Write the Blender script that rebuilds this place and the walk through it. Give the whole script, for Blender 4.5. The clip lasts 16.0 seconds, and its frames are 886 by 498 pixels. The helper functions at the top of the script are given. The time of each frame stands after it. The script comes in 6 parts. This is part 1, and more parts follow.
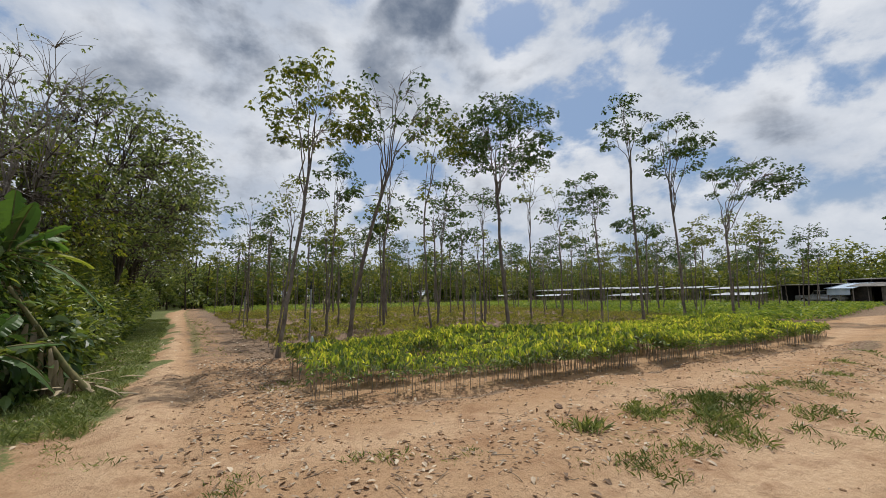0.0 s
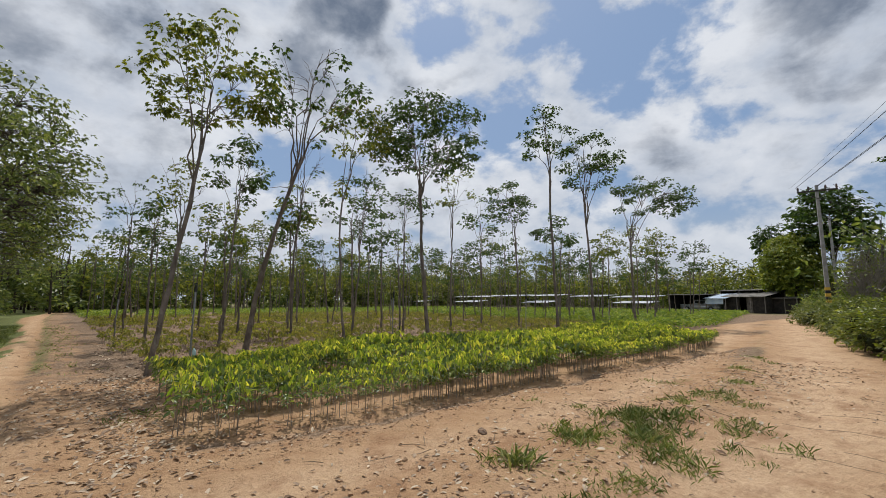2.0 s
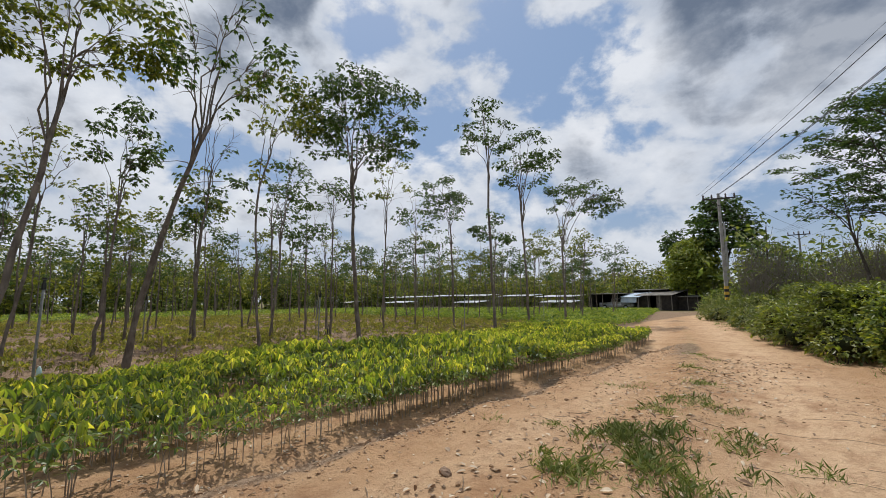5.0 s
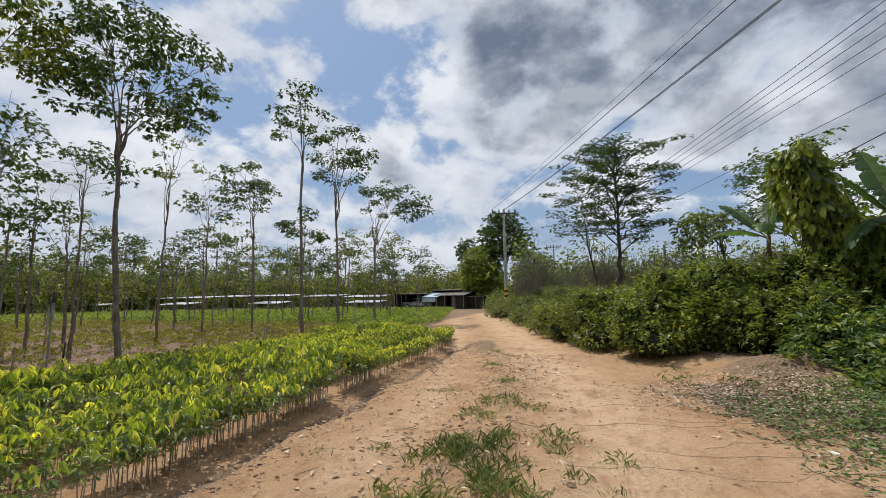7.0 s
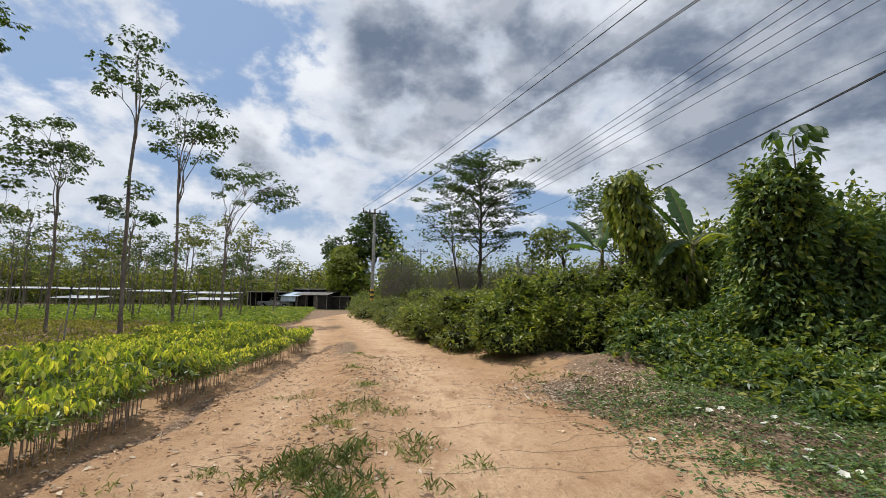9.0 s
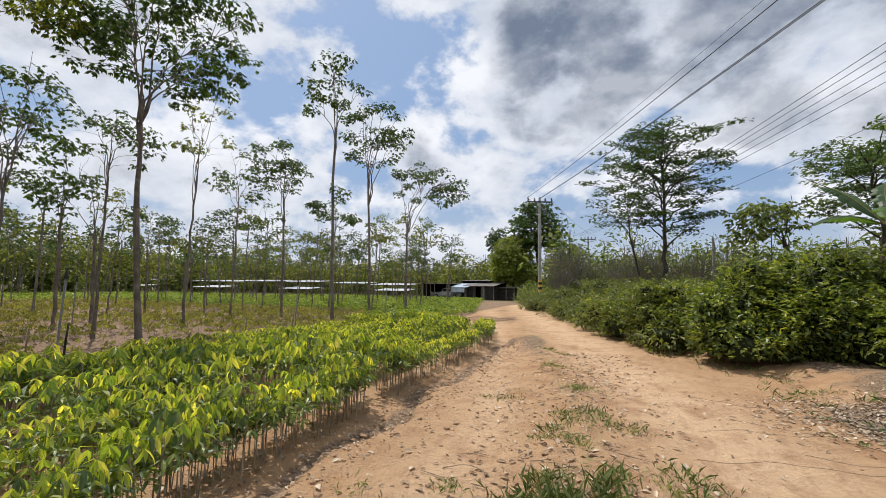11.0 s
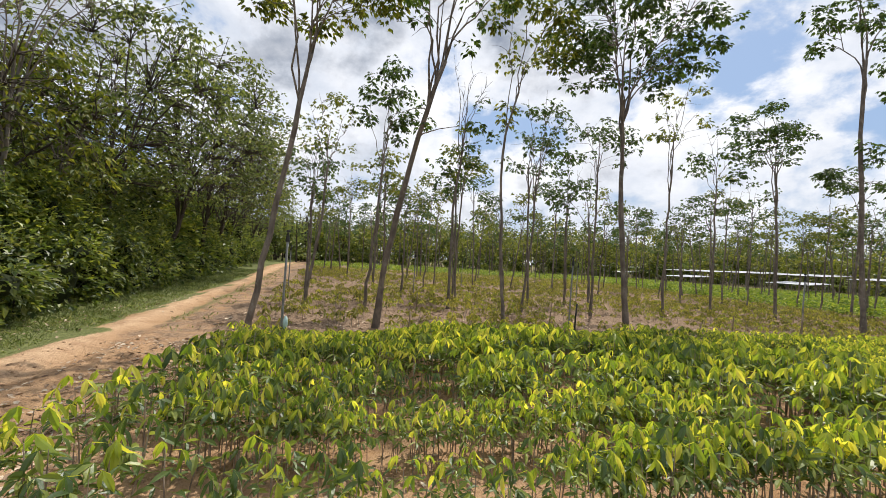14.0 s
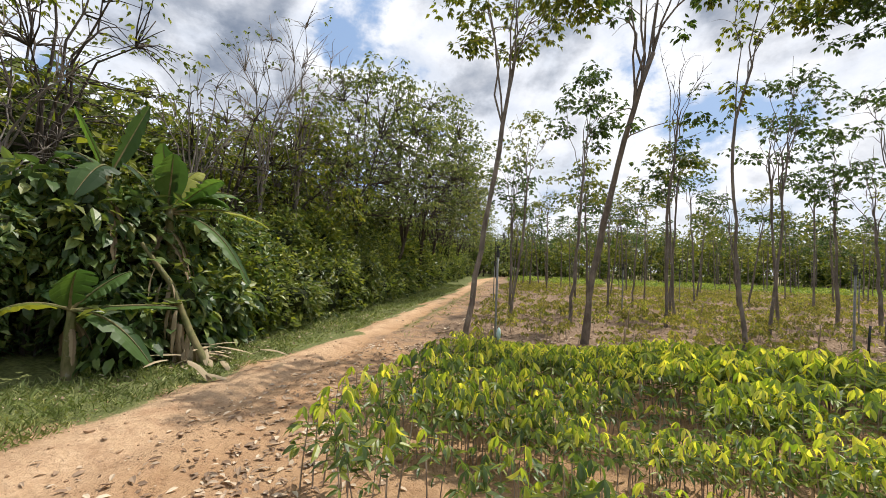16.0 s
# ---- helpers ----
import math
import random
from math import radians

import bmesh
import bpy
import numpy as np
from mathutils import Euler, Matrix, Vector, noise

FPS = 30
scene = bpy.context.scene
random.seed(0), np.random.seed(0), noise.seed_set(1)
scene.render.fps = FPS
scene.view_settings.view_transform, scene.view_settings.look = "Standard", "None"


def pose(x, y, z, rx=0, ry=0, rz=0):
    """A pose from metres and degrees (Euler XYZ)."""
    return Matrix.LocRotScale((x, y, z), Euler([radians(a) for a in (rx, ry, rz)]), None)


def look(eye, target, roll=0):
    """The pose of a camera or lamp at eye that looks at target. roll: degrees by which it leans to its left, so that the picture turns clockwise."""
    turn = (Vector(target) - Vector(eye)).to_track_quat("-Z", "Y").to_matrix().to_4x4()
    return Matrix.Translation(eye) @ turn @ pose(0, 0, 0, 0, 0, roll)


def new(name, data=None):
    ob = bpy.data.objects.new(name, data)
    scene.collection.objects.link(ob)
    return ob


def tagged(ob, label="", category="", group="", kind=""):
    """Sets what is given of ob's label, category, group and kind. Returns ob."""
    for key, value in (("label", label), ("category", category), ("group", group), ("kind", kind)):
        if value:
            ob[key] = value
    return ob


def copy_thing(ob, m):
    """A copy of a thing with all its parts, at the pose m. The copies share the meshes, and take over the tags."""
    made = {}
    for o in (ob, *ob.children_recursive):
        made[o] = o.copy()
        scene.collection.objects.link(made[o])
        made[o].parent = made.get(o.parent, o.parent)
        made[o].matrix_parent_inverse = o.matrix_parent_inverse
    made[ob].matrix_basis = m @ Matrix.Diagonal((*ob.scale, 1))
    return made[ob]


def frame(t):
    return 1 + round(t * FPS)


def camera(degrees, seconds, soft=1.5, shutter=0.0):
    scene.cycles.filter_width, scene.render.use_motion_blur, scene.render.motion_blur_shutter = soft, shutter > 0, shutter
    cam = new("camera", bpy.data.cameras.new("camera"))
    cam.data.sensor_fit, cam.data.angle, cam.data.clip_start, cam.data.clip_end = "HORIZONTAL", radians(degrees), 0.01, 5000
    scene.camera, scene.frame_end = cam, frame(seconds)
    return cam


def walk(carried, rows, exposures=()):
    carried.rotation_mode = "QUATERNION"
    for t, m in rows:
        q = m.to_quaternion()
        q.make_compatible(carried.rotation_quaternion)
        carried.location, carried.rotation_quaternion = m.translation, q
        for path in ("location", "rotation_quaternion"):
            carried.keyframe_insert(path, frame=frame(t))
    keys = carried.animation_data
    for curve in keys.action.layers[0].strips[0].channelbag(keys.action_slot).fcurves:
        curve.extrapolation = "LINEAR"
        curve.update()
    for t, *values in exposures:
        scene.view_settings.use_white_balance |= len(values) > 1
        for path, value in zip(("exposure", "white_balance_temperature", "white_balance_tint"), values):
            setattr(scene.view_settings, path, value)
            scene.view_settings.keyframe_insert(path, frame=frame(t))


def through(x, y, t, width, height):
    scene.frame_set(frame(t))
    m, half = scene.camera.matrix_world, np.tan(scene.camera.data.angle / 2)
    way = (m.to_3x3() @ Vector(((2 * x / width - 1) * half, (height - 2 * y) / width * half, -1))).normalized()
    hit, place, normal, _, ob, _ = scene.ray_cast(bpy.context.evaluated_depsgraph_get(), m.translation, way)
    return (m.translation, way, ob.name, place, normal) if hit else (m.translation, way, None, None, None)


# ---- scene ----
# ================= camera =================
cam = camera(93.8, 16.0, soft=0.75)
PATH = [
    (0, (2.097, -0.752, 1.52), (0.318, 0.136, 1.739), -0.6),
    (0.5, (1.877, -0.658, 1.522), (0.15, 0.326, 1.747), -0.6),
    (1, (1.683, -0.542, 1.532), (0.011, 0.532, 1.764), -0.5),
    (1.5, (1.515, -0.402, 1.54), (-0.104, 0.747, 1.778), -0.2),
    (2, (1.354, -0.252, 1.542), (-0.222, 0.955, 1.784), 0.1),
    (2.5, (1.189, -0.114, 1.535), (-0.352, 1.136, 1.781), 0.4),
    (3, (1.011, 0.016, 1.521), (-0.501, 1.302, 1.768), 0.6),
    (3.2, (0.928, 0.082, 1.517), (-0.575, 1.378, 1.763), 0.5),
    (3.7, (0.728, 0.197, 1.504), (-0.753, 1.518, 1.75), 0.4),
    (4.2, (0.513, 0.278, 1.492), (-0.943, 1.626, 1.739), 0.2),
    (4.7, (0.301, 0.349, 1.487), (-1.105, 1.75, 1.735), -0.2),
    (5.3, (0.072, 0.453, 1.499), (-1.193, 1.983, 1.741), -0.5),
    (5.5, (0.004, 0.507, 1.498), (-1.201, 2.085, 1.738), -0.6),
    (6, (-0.166, 0.602, 1.527), (-1.181, 2.31, 1.759), -0.7),
    (6.5, (-0.329, 0.705, 1.569), (-1.122, 2.526, 1.799), -0.9),
    (7, (-0.424, 0.802, 1.6), (-0.98, 2.709, 1.834), -0.7),
    (7.5, (-0.423, 0.872, 1.607), (-0.749, 2.83, 1.848), -0.3),
    (8, (-0.372, 0.949, 1.585), (-0.491, 2.929, 1.837), 0.6),
    (8.2, (-0.357, 1.009, 1.571), (-0.416, 2.992, 1.823), 0.7),
    (8.7, (-0.395, 1.127, 1.551), (-0.331, 3.11, 1.802), 1.0),
    (9.2, (-0.558, 1.277, 1.541), (-0.499, 3.263, 1.777), 0.7),
    (9.7, (-0.782, 1.447, 1.538), (-0.838, 3.435, 1.754), 0.4),
    (10.3, (-1.038, 1.659, 1.539), (-1.355, 3.623, 1.737), 0.4),
    (10.5, (-1.108, 1.734, 1.543), (-1.521, 3.681, 1.741), 0.6),
    (11, (-1.29, 1.902, 1.54), (-1.97, 3.774, 1.729), 1.0),
    (11.5, (-1.478, 2.036, 1.534), (-2.448, 3.778, 1.699), 1.3),
    (12, (-1.649, 2.117, 1.526), (-2.907, 3.665, 1.665), 1.7),
    (12.5, (-1.756, 2.146, 1.541), (-3.274, 3.443, 1.649), 2.3),
    (13, (-1.794, 2.152, 1.576), (-3.523, 3.155, 1.648), 3.1),
    (13.5, (-1.811, 2.14, 1.587), (-3.69, 2.821, 1.643), 3.4),
    (14, (-1.828, 2.084, 1.578), (-3.791, 2.463, 1.625), 3.5),
    (14.5, (-1.835, 2.019, 1.569), (-3.832, 2.11, 1.616), 3.3),
    (15, (-1.828, 1.967, 1.559), (-3.821, 1.803, 1.612), 2.9),
    (15.5, (-1.809, 1.923, 1.55), (-3.773, 1.552, 1.614), 2.5),
    (16, (-1.786, 1.895, 1.549), (-3.711, 1.357, 1.622), 2.0),
]
walk(cam, [(t, look(eye, target, roll)) for t, eye, target, roll in PATH],
     [(0, -0.14, 6300, 10), (3, -0.16, 6300, 10), (6, -0.05, 6300, 10), (8.2, 0.03, 6300, 10), (11, 0.16, 6400, 11), (12.5, 0.22, 6450, 11), (14, 0.38, 6550, 11), (16, 0.48, 6600, 11)])

# ================= sky and sun =================
SUN_YAW, SUN_HIGH = 58.0, 62.0  # degrees to the left of +y, and above the horizon
sun_way = Vector((-math.sin(radians(SUN_YAW)) * math.cos(radians(SUN_HIGH)),
                  math.cos(radians(SUN_YAW)) * math.cos(radians(SUN_HIGH)), math.sin(radians(SUN_HIGH))))
lamp = bpy.data.lights.new("sun", "SUN")
lamp.energy, lamp.angle, lamp.color = 3.7, radians(0.8), (1.0, 0.95, 0.86)
sun = new("sun", lamp)
sun.matrix_world = look((0, 0, 60), Vector((0, 0, 60)) - sun_way)

world = bpy.data.worlds.new("world")
scene.world = world
world.use_nodes = True


class Nodes:
    """Small helper to write node trees in few lines."""

    def __init__(self, tree):
        self.tree = tree
        tree.nodes.clear()

    def add(self, kind, settings=None, **inputs):
        node = self.tree.nodes.new(kind)
        for key, value in (settings or {}).items():
            setattr(node, key, value)
        for key, value in inputs.items():
            self.put(node, key.replace("_", " "), value)
        return node

    def put(self, node, key, value):
        socket = node.inputs[int(key[1:])] if key[0] == "i" and key[1:].isdigit() else node.inputs[key]
        if isinstance(value, bpy.types.NodeSocket):
            self.tree.links.new(value, socket)
        else:
            socket.default_value = value

    def math(self, op, a, b=0.0, c=0.0, clamp=False):
        return self.add("ShaderNodeMath", {"operation": op, "use_clamp": clamp}, i0=a, i1=b, i2=c).outputs[0]

    def vec(self, op, a, b=(0, 0, 0), scale=1.0):
        node = self.add("ShaderNodeVectorMath", {"operation": op}, i0=a, i1=b)
        if op == "SCALE":
            self.put(node, "Scale", scale)
        return node.outputs["Value" if op in ("DOT_PRODUCT", "LENGTH", "DISTANCE") else "Vector"]

    def noise(self, vector, scale, detail=4.0, rough=0.55, distortion=0.0):
        return self.add("ShaderNodeTexNoise", None, Vector=vector, Scale=scale, Detail=detail, Roughness=rough, Distortion=distortion).outputs["Fac"]

    def span(self, value, lo, hi, a=0.0, b=1.0, smooth=True):
        return self.add("ShaderNodeMapRange", {"interpolation_type": "SMOOTHSTEP" if smooth else "LINEAR"}, i0=value, i1=lo, i2=hi, i3=a, i4=b).outputs[0]

    def mix(self, fac, a, b, mode="MIX"):
        return self.add("ShaderNodeMix", {"data_type": "RGBA", "blend_type": mode}, i0=fac, i6=a, i7=b).outputs[2]

    def ramp(self, fac, stops):
        node = self.add("ShaderNodeValToRGB", None, Fac=fac)
        while len(node.color_ramp.elements) < len(stops):
            node.color_ramp.elements.new(0.5)
        for el, (at, col) in zip(node.color_ramp.elements, stops):
            el.position, el.color = at, (*col, 1)
        return node.outputs["Color"]


def way_to(yaw, high):
    a, h = radians(yaw), radians(high)
    return (-math.sin(a) * math.cos(h), math.cos(a) * math.cos(h), math.sin(h))


n = Nodes(world.node_tree)
direction = n.vec("NORMALIZE", n.add("ShaderNodeTexCoord").outputs["Generated"])
sky = n.add("ShaderNodeTexSky", {"sky_type": "NISHITA", "sun_disc": False, "sun_elevation": radians(SUN_HIGH), "sun_rotation": radians(-SUN_YAW),
                                 "air_density": 1.2, "dust_density": 2.0, "ozone_density": 1.5}).outputs[0]
parts = n.add("ShaderNodeSeparateXYZ", None, i0=direction)
flat_way = n.vec("ADD", n.vec("MULTIPLY", direction, (1.0, 1.0, 1.55)), (3.1, 7.4, 1.7))
toward = tuple(0.07 * v * k for v, k in zip(sun_way, (1.0, 1.0, 1.55)))
# heavy grey bases (more than 0) and open blue gaps (less than 0) that stand over the field and the road: yaw, height, radius, amount
MASSES = ((66, 38, 4, 0.20), (66, 31, 7, 0.22), (90, 35, 7, 0.16), (96, 23, 6, 0.12), (3, 28, 8, 0.24), (8, 33, 6, 0.14), (-26, 24, 11, 0.15), (-44, 23, 13, 0.20), (-14, 33, 9, 0.12), (110, 40, 12, 0.08), (134, 28, 14, 0.17), (102, 22, 13, 0.08),
          (27, 28, 5, -0.13), (19, 22, 4, -0.12), (54, 35, 5, -0.10), (120, 30, 5, -0.15), (-15, 9, 6, -0.15), (-24, 8, 6, -0.12), (77, 40, 3, -0.06), (42, 24, 4, -0.08))
weight = None
for yaw, high, radius, much in MASSES:
    near = n.vec("DOT_PRODUCT", direction, way_to(yaw, high))
    one = n.span(near, math.cos(radians(radius * 1.5)), math.cos(radians(radius * 0.2)), 0.0, much)
    weight = one if weight is None else n.math("ADD", weight, one)


def puffs(shift):
    """The clouds' thickness, also a little nearer to the sun."""
    p = n.vec("ADD", flat_way, shift)
    fine = n.noise(p, 5.4, 13.0, 0.57, 0.1)
    broad = n.noise(n.vec("ADD", p, (11.0, 2.0, 0.0)), 2.6, 3.0, 0.5)
    return n.math("ADD", n.math("ADD", fine, n.math("MULTIPLY", n.math("SUBTRACT", broad, 0.5), 0.22)), weight)


here, sunward = puffs((0.0, 0.0, 0.0)), puffs(toward)
mask = n.span(here, 0.37, 0.50)
lit = n.span(n.math("SUBTRACT", here, sunward), -0.16, 0.16, 0.0, 1.0, False)
thick = n.span(here, 0.54, 0.76, 0.0, 1.0)
white = n.mix(lit, (7.0, 7.6, 8.6, 1), (10.4, 10.6, 11.0, 1))
cloud = n.mix(n.math("MULTIPLY", thick, n.span(lit, 0.0, 1.0, 1.1, 0.6, False), clamp=True), white, (2.0, 2.5, 3.4, 1))
haze = n.span(parts.outputs[2], 0.0, 0.25, 0.6, 0.0)
blue = n.mix(0.6, sky, (3.5, 5.3, 8.4, 1))
seen_sky = n.mix(haze, n.mix(mask, blue, cloud), (7.2, 7.8, 8.6, 1))
shine = n.add("ShaderNodeBackground", None, Color=seen_sky, Strength=0.08)
n.add("ShaderNodeOutputWorld", None, Surface=shine.outputs[0])

# ================= materials =================


def material(name):
    m = bpy.data.materials.new(name)
    m.use_nodes = True
    return m, Nodes(m.node_tree)


def finish(n, surface):
    n.add("ShaderNodeOutputMaterial", None, Surface=surface)


def principled(n, color, rough=0.7, metal=0.0, normal=None, spec=0.4):
    node = n.add("ShaderNodeBsdfPrincipled", None, Base_Color=color, Roughness=rough, Metallic=metal)
    n.put(node, "Specular IOR Level", spec)
    if normal is not None:
        n.put(node, "Normal", normal)
    return node.outputs[0]


def bump(n, height, strength=0.5, distance=0.02):
    return n.add("ShaderNodeBump", None, Height=height, Strength=strength, Distance=distance).outputs[0]


def place(n):
    return n.add("ShaderNodeNewGeometry").outputs["Position"]


def leaf_material(name, dark, mid, light, through=0.4, rough=0.42, glow=(1.25, 1.25, 0.6), spec=0.5):
    """Leaves: each leaf has its own green, a pale vein and light that shines through."""
    m, n = material(name)
    geo = n.add("ShaderNodeNewGeometry")
    each = geo.outputs["Random Per Island"]
    col = n.ramp(each, ((0.0, dark), (0.5, mid), (1.0, light)))
    patch = n.noise(geo.outputs["Position"], 0.9, 3.0)
    col = n.mix(1.0, col, n.ramp(patch, ((0.3, (0.72, 0.74, 0.7)), (0.7, (1.25, 1.22, 1.1)))), "MULTIPLY")
    fine = n.noise(geo.outputs["Position"], 60.0, 2.0)
    front = principled(n, col, rough, normal=bump(n, fine, 0.25, 0.004), spec=spec)
    back = n.add("ShaderNodeBsdfTranslucent", None, Color=n.mix(1.0, col, (*glow, 1), "MULTIPLY")).outputs[0]
    finish(n, n.add("ShaderNodeMixShader", None, i0=through, i1=front, i2=back).outputs[0])
    return m


YOUNG_LEAF = leaf_material("young_seedling_leaf", (0.16, 0.25, 0.045), (0.38, 0.44, 0.08), (0.86, 0.77, 0.18), 0.56, 0.42, (1.3, 1.3, 0.5))
MATURE_LEAF = leaf_material("mature_seedling_leaf", (0.058, 0.105, 0.032), (0.135, 0.195, 0.05), (0.31, 0.36, 0.09), 0.45, spec=0.65)
YELLOW_LEAF = leaf_material("yellowing_seedling_leaf", (0.15, 0.19, 0.04), (0.30, 0.33, 0.06), (0.52, 0.47, 0.10), 0.45)
TREE_LEAF = leaf_material("rubber_leaf", (0.030, 0.062, 0.020), (0.056, 0.105, 0.028), (0.115, 0.175, 0.040), 0.38, 0.5, spec=0.4)
PALE_TREE_LEAF = leaf_material("pale_rubber_leaf", (0.07, 0.105, 0.024), (0.14, 0.175, 0.034), (0.27, 0.27, 0.05), 0.45, 0.5, spec=0.4)
WOOD_LEAF = leaf_material("woodland_leaf", (0.064, 0.090, 0.036), (0.128, 0.168, 0.062), (0.27, 0.30, 0.105), 0.46, glow=(1.25, 1.25, 0.7), spec=0.35)
FAR_LEAF = leaf_material("far_wood_leaf", (0.060, 0.082, 0.026), (0.125, 0.150, 0.036), (0.30, 0.30, 0.055), 0.42)
WEED_LEAF = leaf_material("olive_weed_leaf", (0.08, 0.105, 0.03), (0.135, 0.165, 0.045), (0.23, 0.24, 0.075), 0.38)
BUSH_LEAF = leaf_material("bush_leaf", (0.046, 0.078, 0.028), (0.130, 0.180, 0.052), (0.320, 0.350, 0.100), 0.46, spec=0.6)
# lighter copy of the bush leaf, its sunny look put into the colour
BUSH_LIGHT = leaf_material("sunny_bush_leaf", (0.11, 0.155, 0.03), (0.20, 0.25, 0.04), (0.36, 0.37, 0.06), 0.45)
VINE_LEAF = leaf_material("vine_leaf", (0.050, 0.094, 0.038), (0.100, 0.170, 0.058), (0.215, 0.285, 0.095), 0.35)
GRASS = leaf_material("grass_blade", (0.14, 0.18, 0.06), (0.24, 0.30, 0.11), (0.46, 0.47, 0.24), 0.4, 0.65, spec=0.3)
DRY_LEAF = leaf_material("dry_fallen_leaf", (0.17, 0.105, 0.07), (0.36, 0.26, 0.19), (0.62, 0.52, 0.42), 0.1, 0.9, (1, 1, 1))
BANANA_LEAF = leaf_material("banana_leaf", (0.034, 0.075, 0.028), (0.075, 0.150, 0.042), (0.20, 0.30, 0.07), 0.5, 0.45, spec=0.45)
BANANA_DRY = leaf_material("dry_banana_leaf", (0.16, 0.11, 0.07), (0.30, 0.23, 0.15), (0.44, 0.37, 0.26), 0.15, 0.85, (1, 1, 1))
PETAL = leaf_material("white_petal", (0.75, 0.75, 0.70), (0.8, 0.8, 0.76), (0.85, 0.85, 0.8), 0.3, 0.6, (1, 1, 1))


def bark_material(name, a, b, rings=True):
    m, n = material(name)
    p = place(n)
    long = n.vec("MULTIPLY", p, (1, 1, 0.25))
    grain = n.noise(long, 28.0, 5.0)
    blot = n.noise(p, 3.5, 4.0)
    col = n.mix(n.span(blot, 0.35, 0.7), (*a, 1), (*b, 1))
    col = n.mix(n.span(grain, 0.45, 0.75, 0, 0.55), col, (a[0] * 0.45, a[1] * 0.42, a[2] * 0.4, 1))
    lichen = n.span(n.noise(p, 11.0, 3.0), 0.6, 0.72, 0, 0.5)
    col = n.mix(lichen, col, (0.30, 0.30, 0.25, 1))
    finish(n, principled(n, col, 0.9, normal=bump(n, grain, 0.6, 0.015), spec=0.2))
    return m


BARK = bark_material("rubber_bark", (0.135, 0.113, 0.095), (0.225, 0.190, 0.160))
DARK_BARK = bark_material("dark_bark", (0.06, 0.048, 0.038), (0.10, 0.082, 0.066))
PALE_BARK = bark_material("pale_bark", (0.19, 0.165, 0.14), (0.27, 0.235, 0.20))
STEM = bark_material("seedling_stem", (0.22, 0.17, 0.13), (0.46, 0.39, 0.31))
STRAW = bark_material("dead_twig", (0.20, 0.15, 0.10), (0.32, 0.25, 0.18))
BANANA_STEM = bark_material("banana_stem", (0.12, 0.13, 0.05), (0.22, 0.18, 0.09))


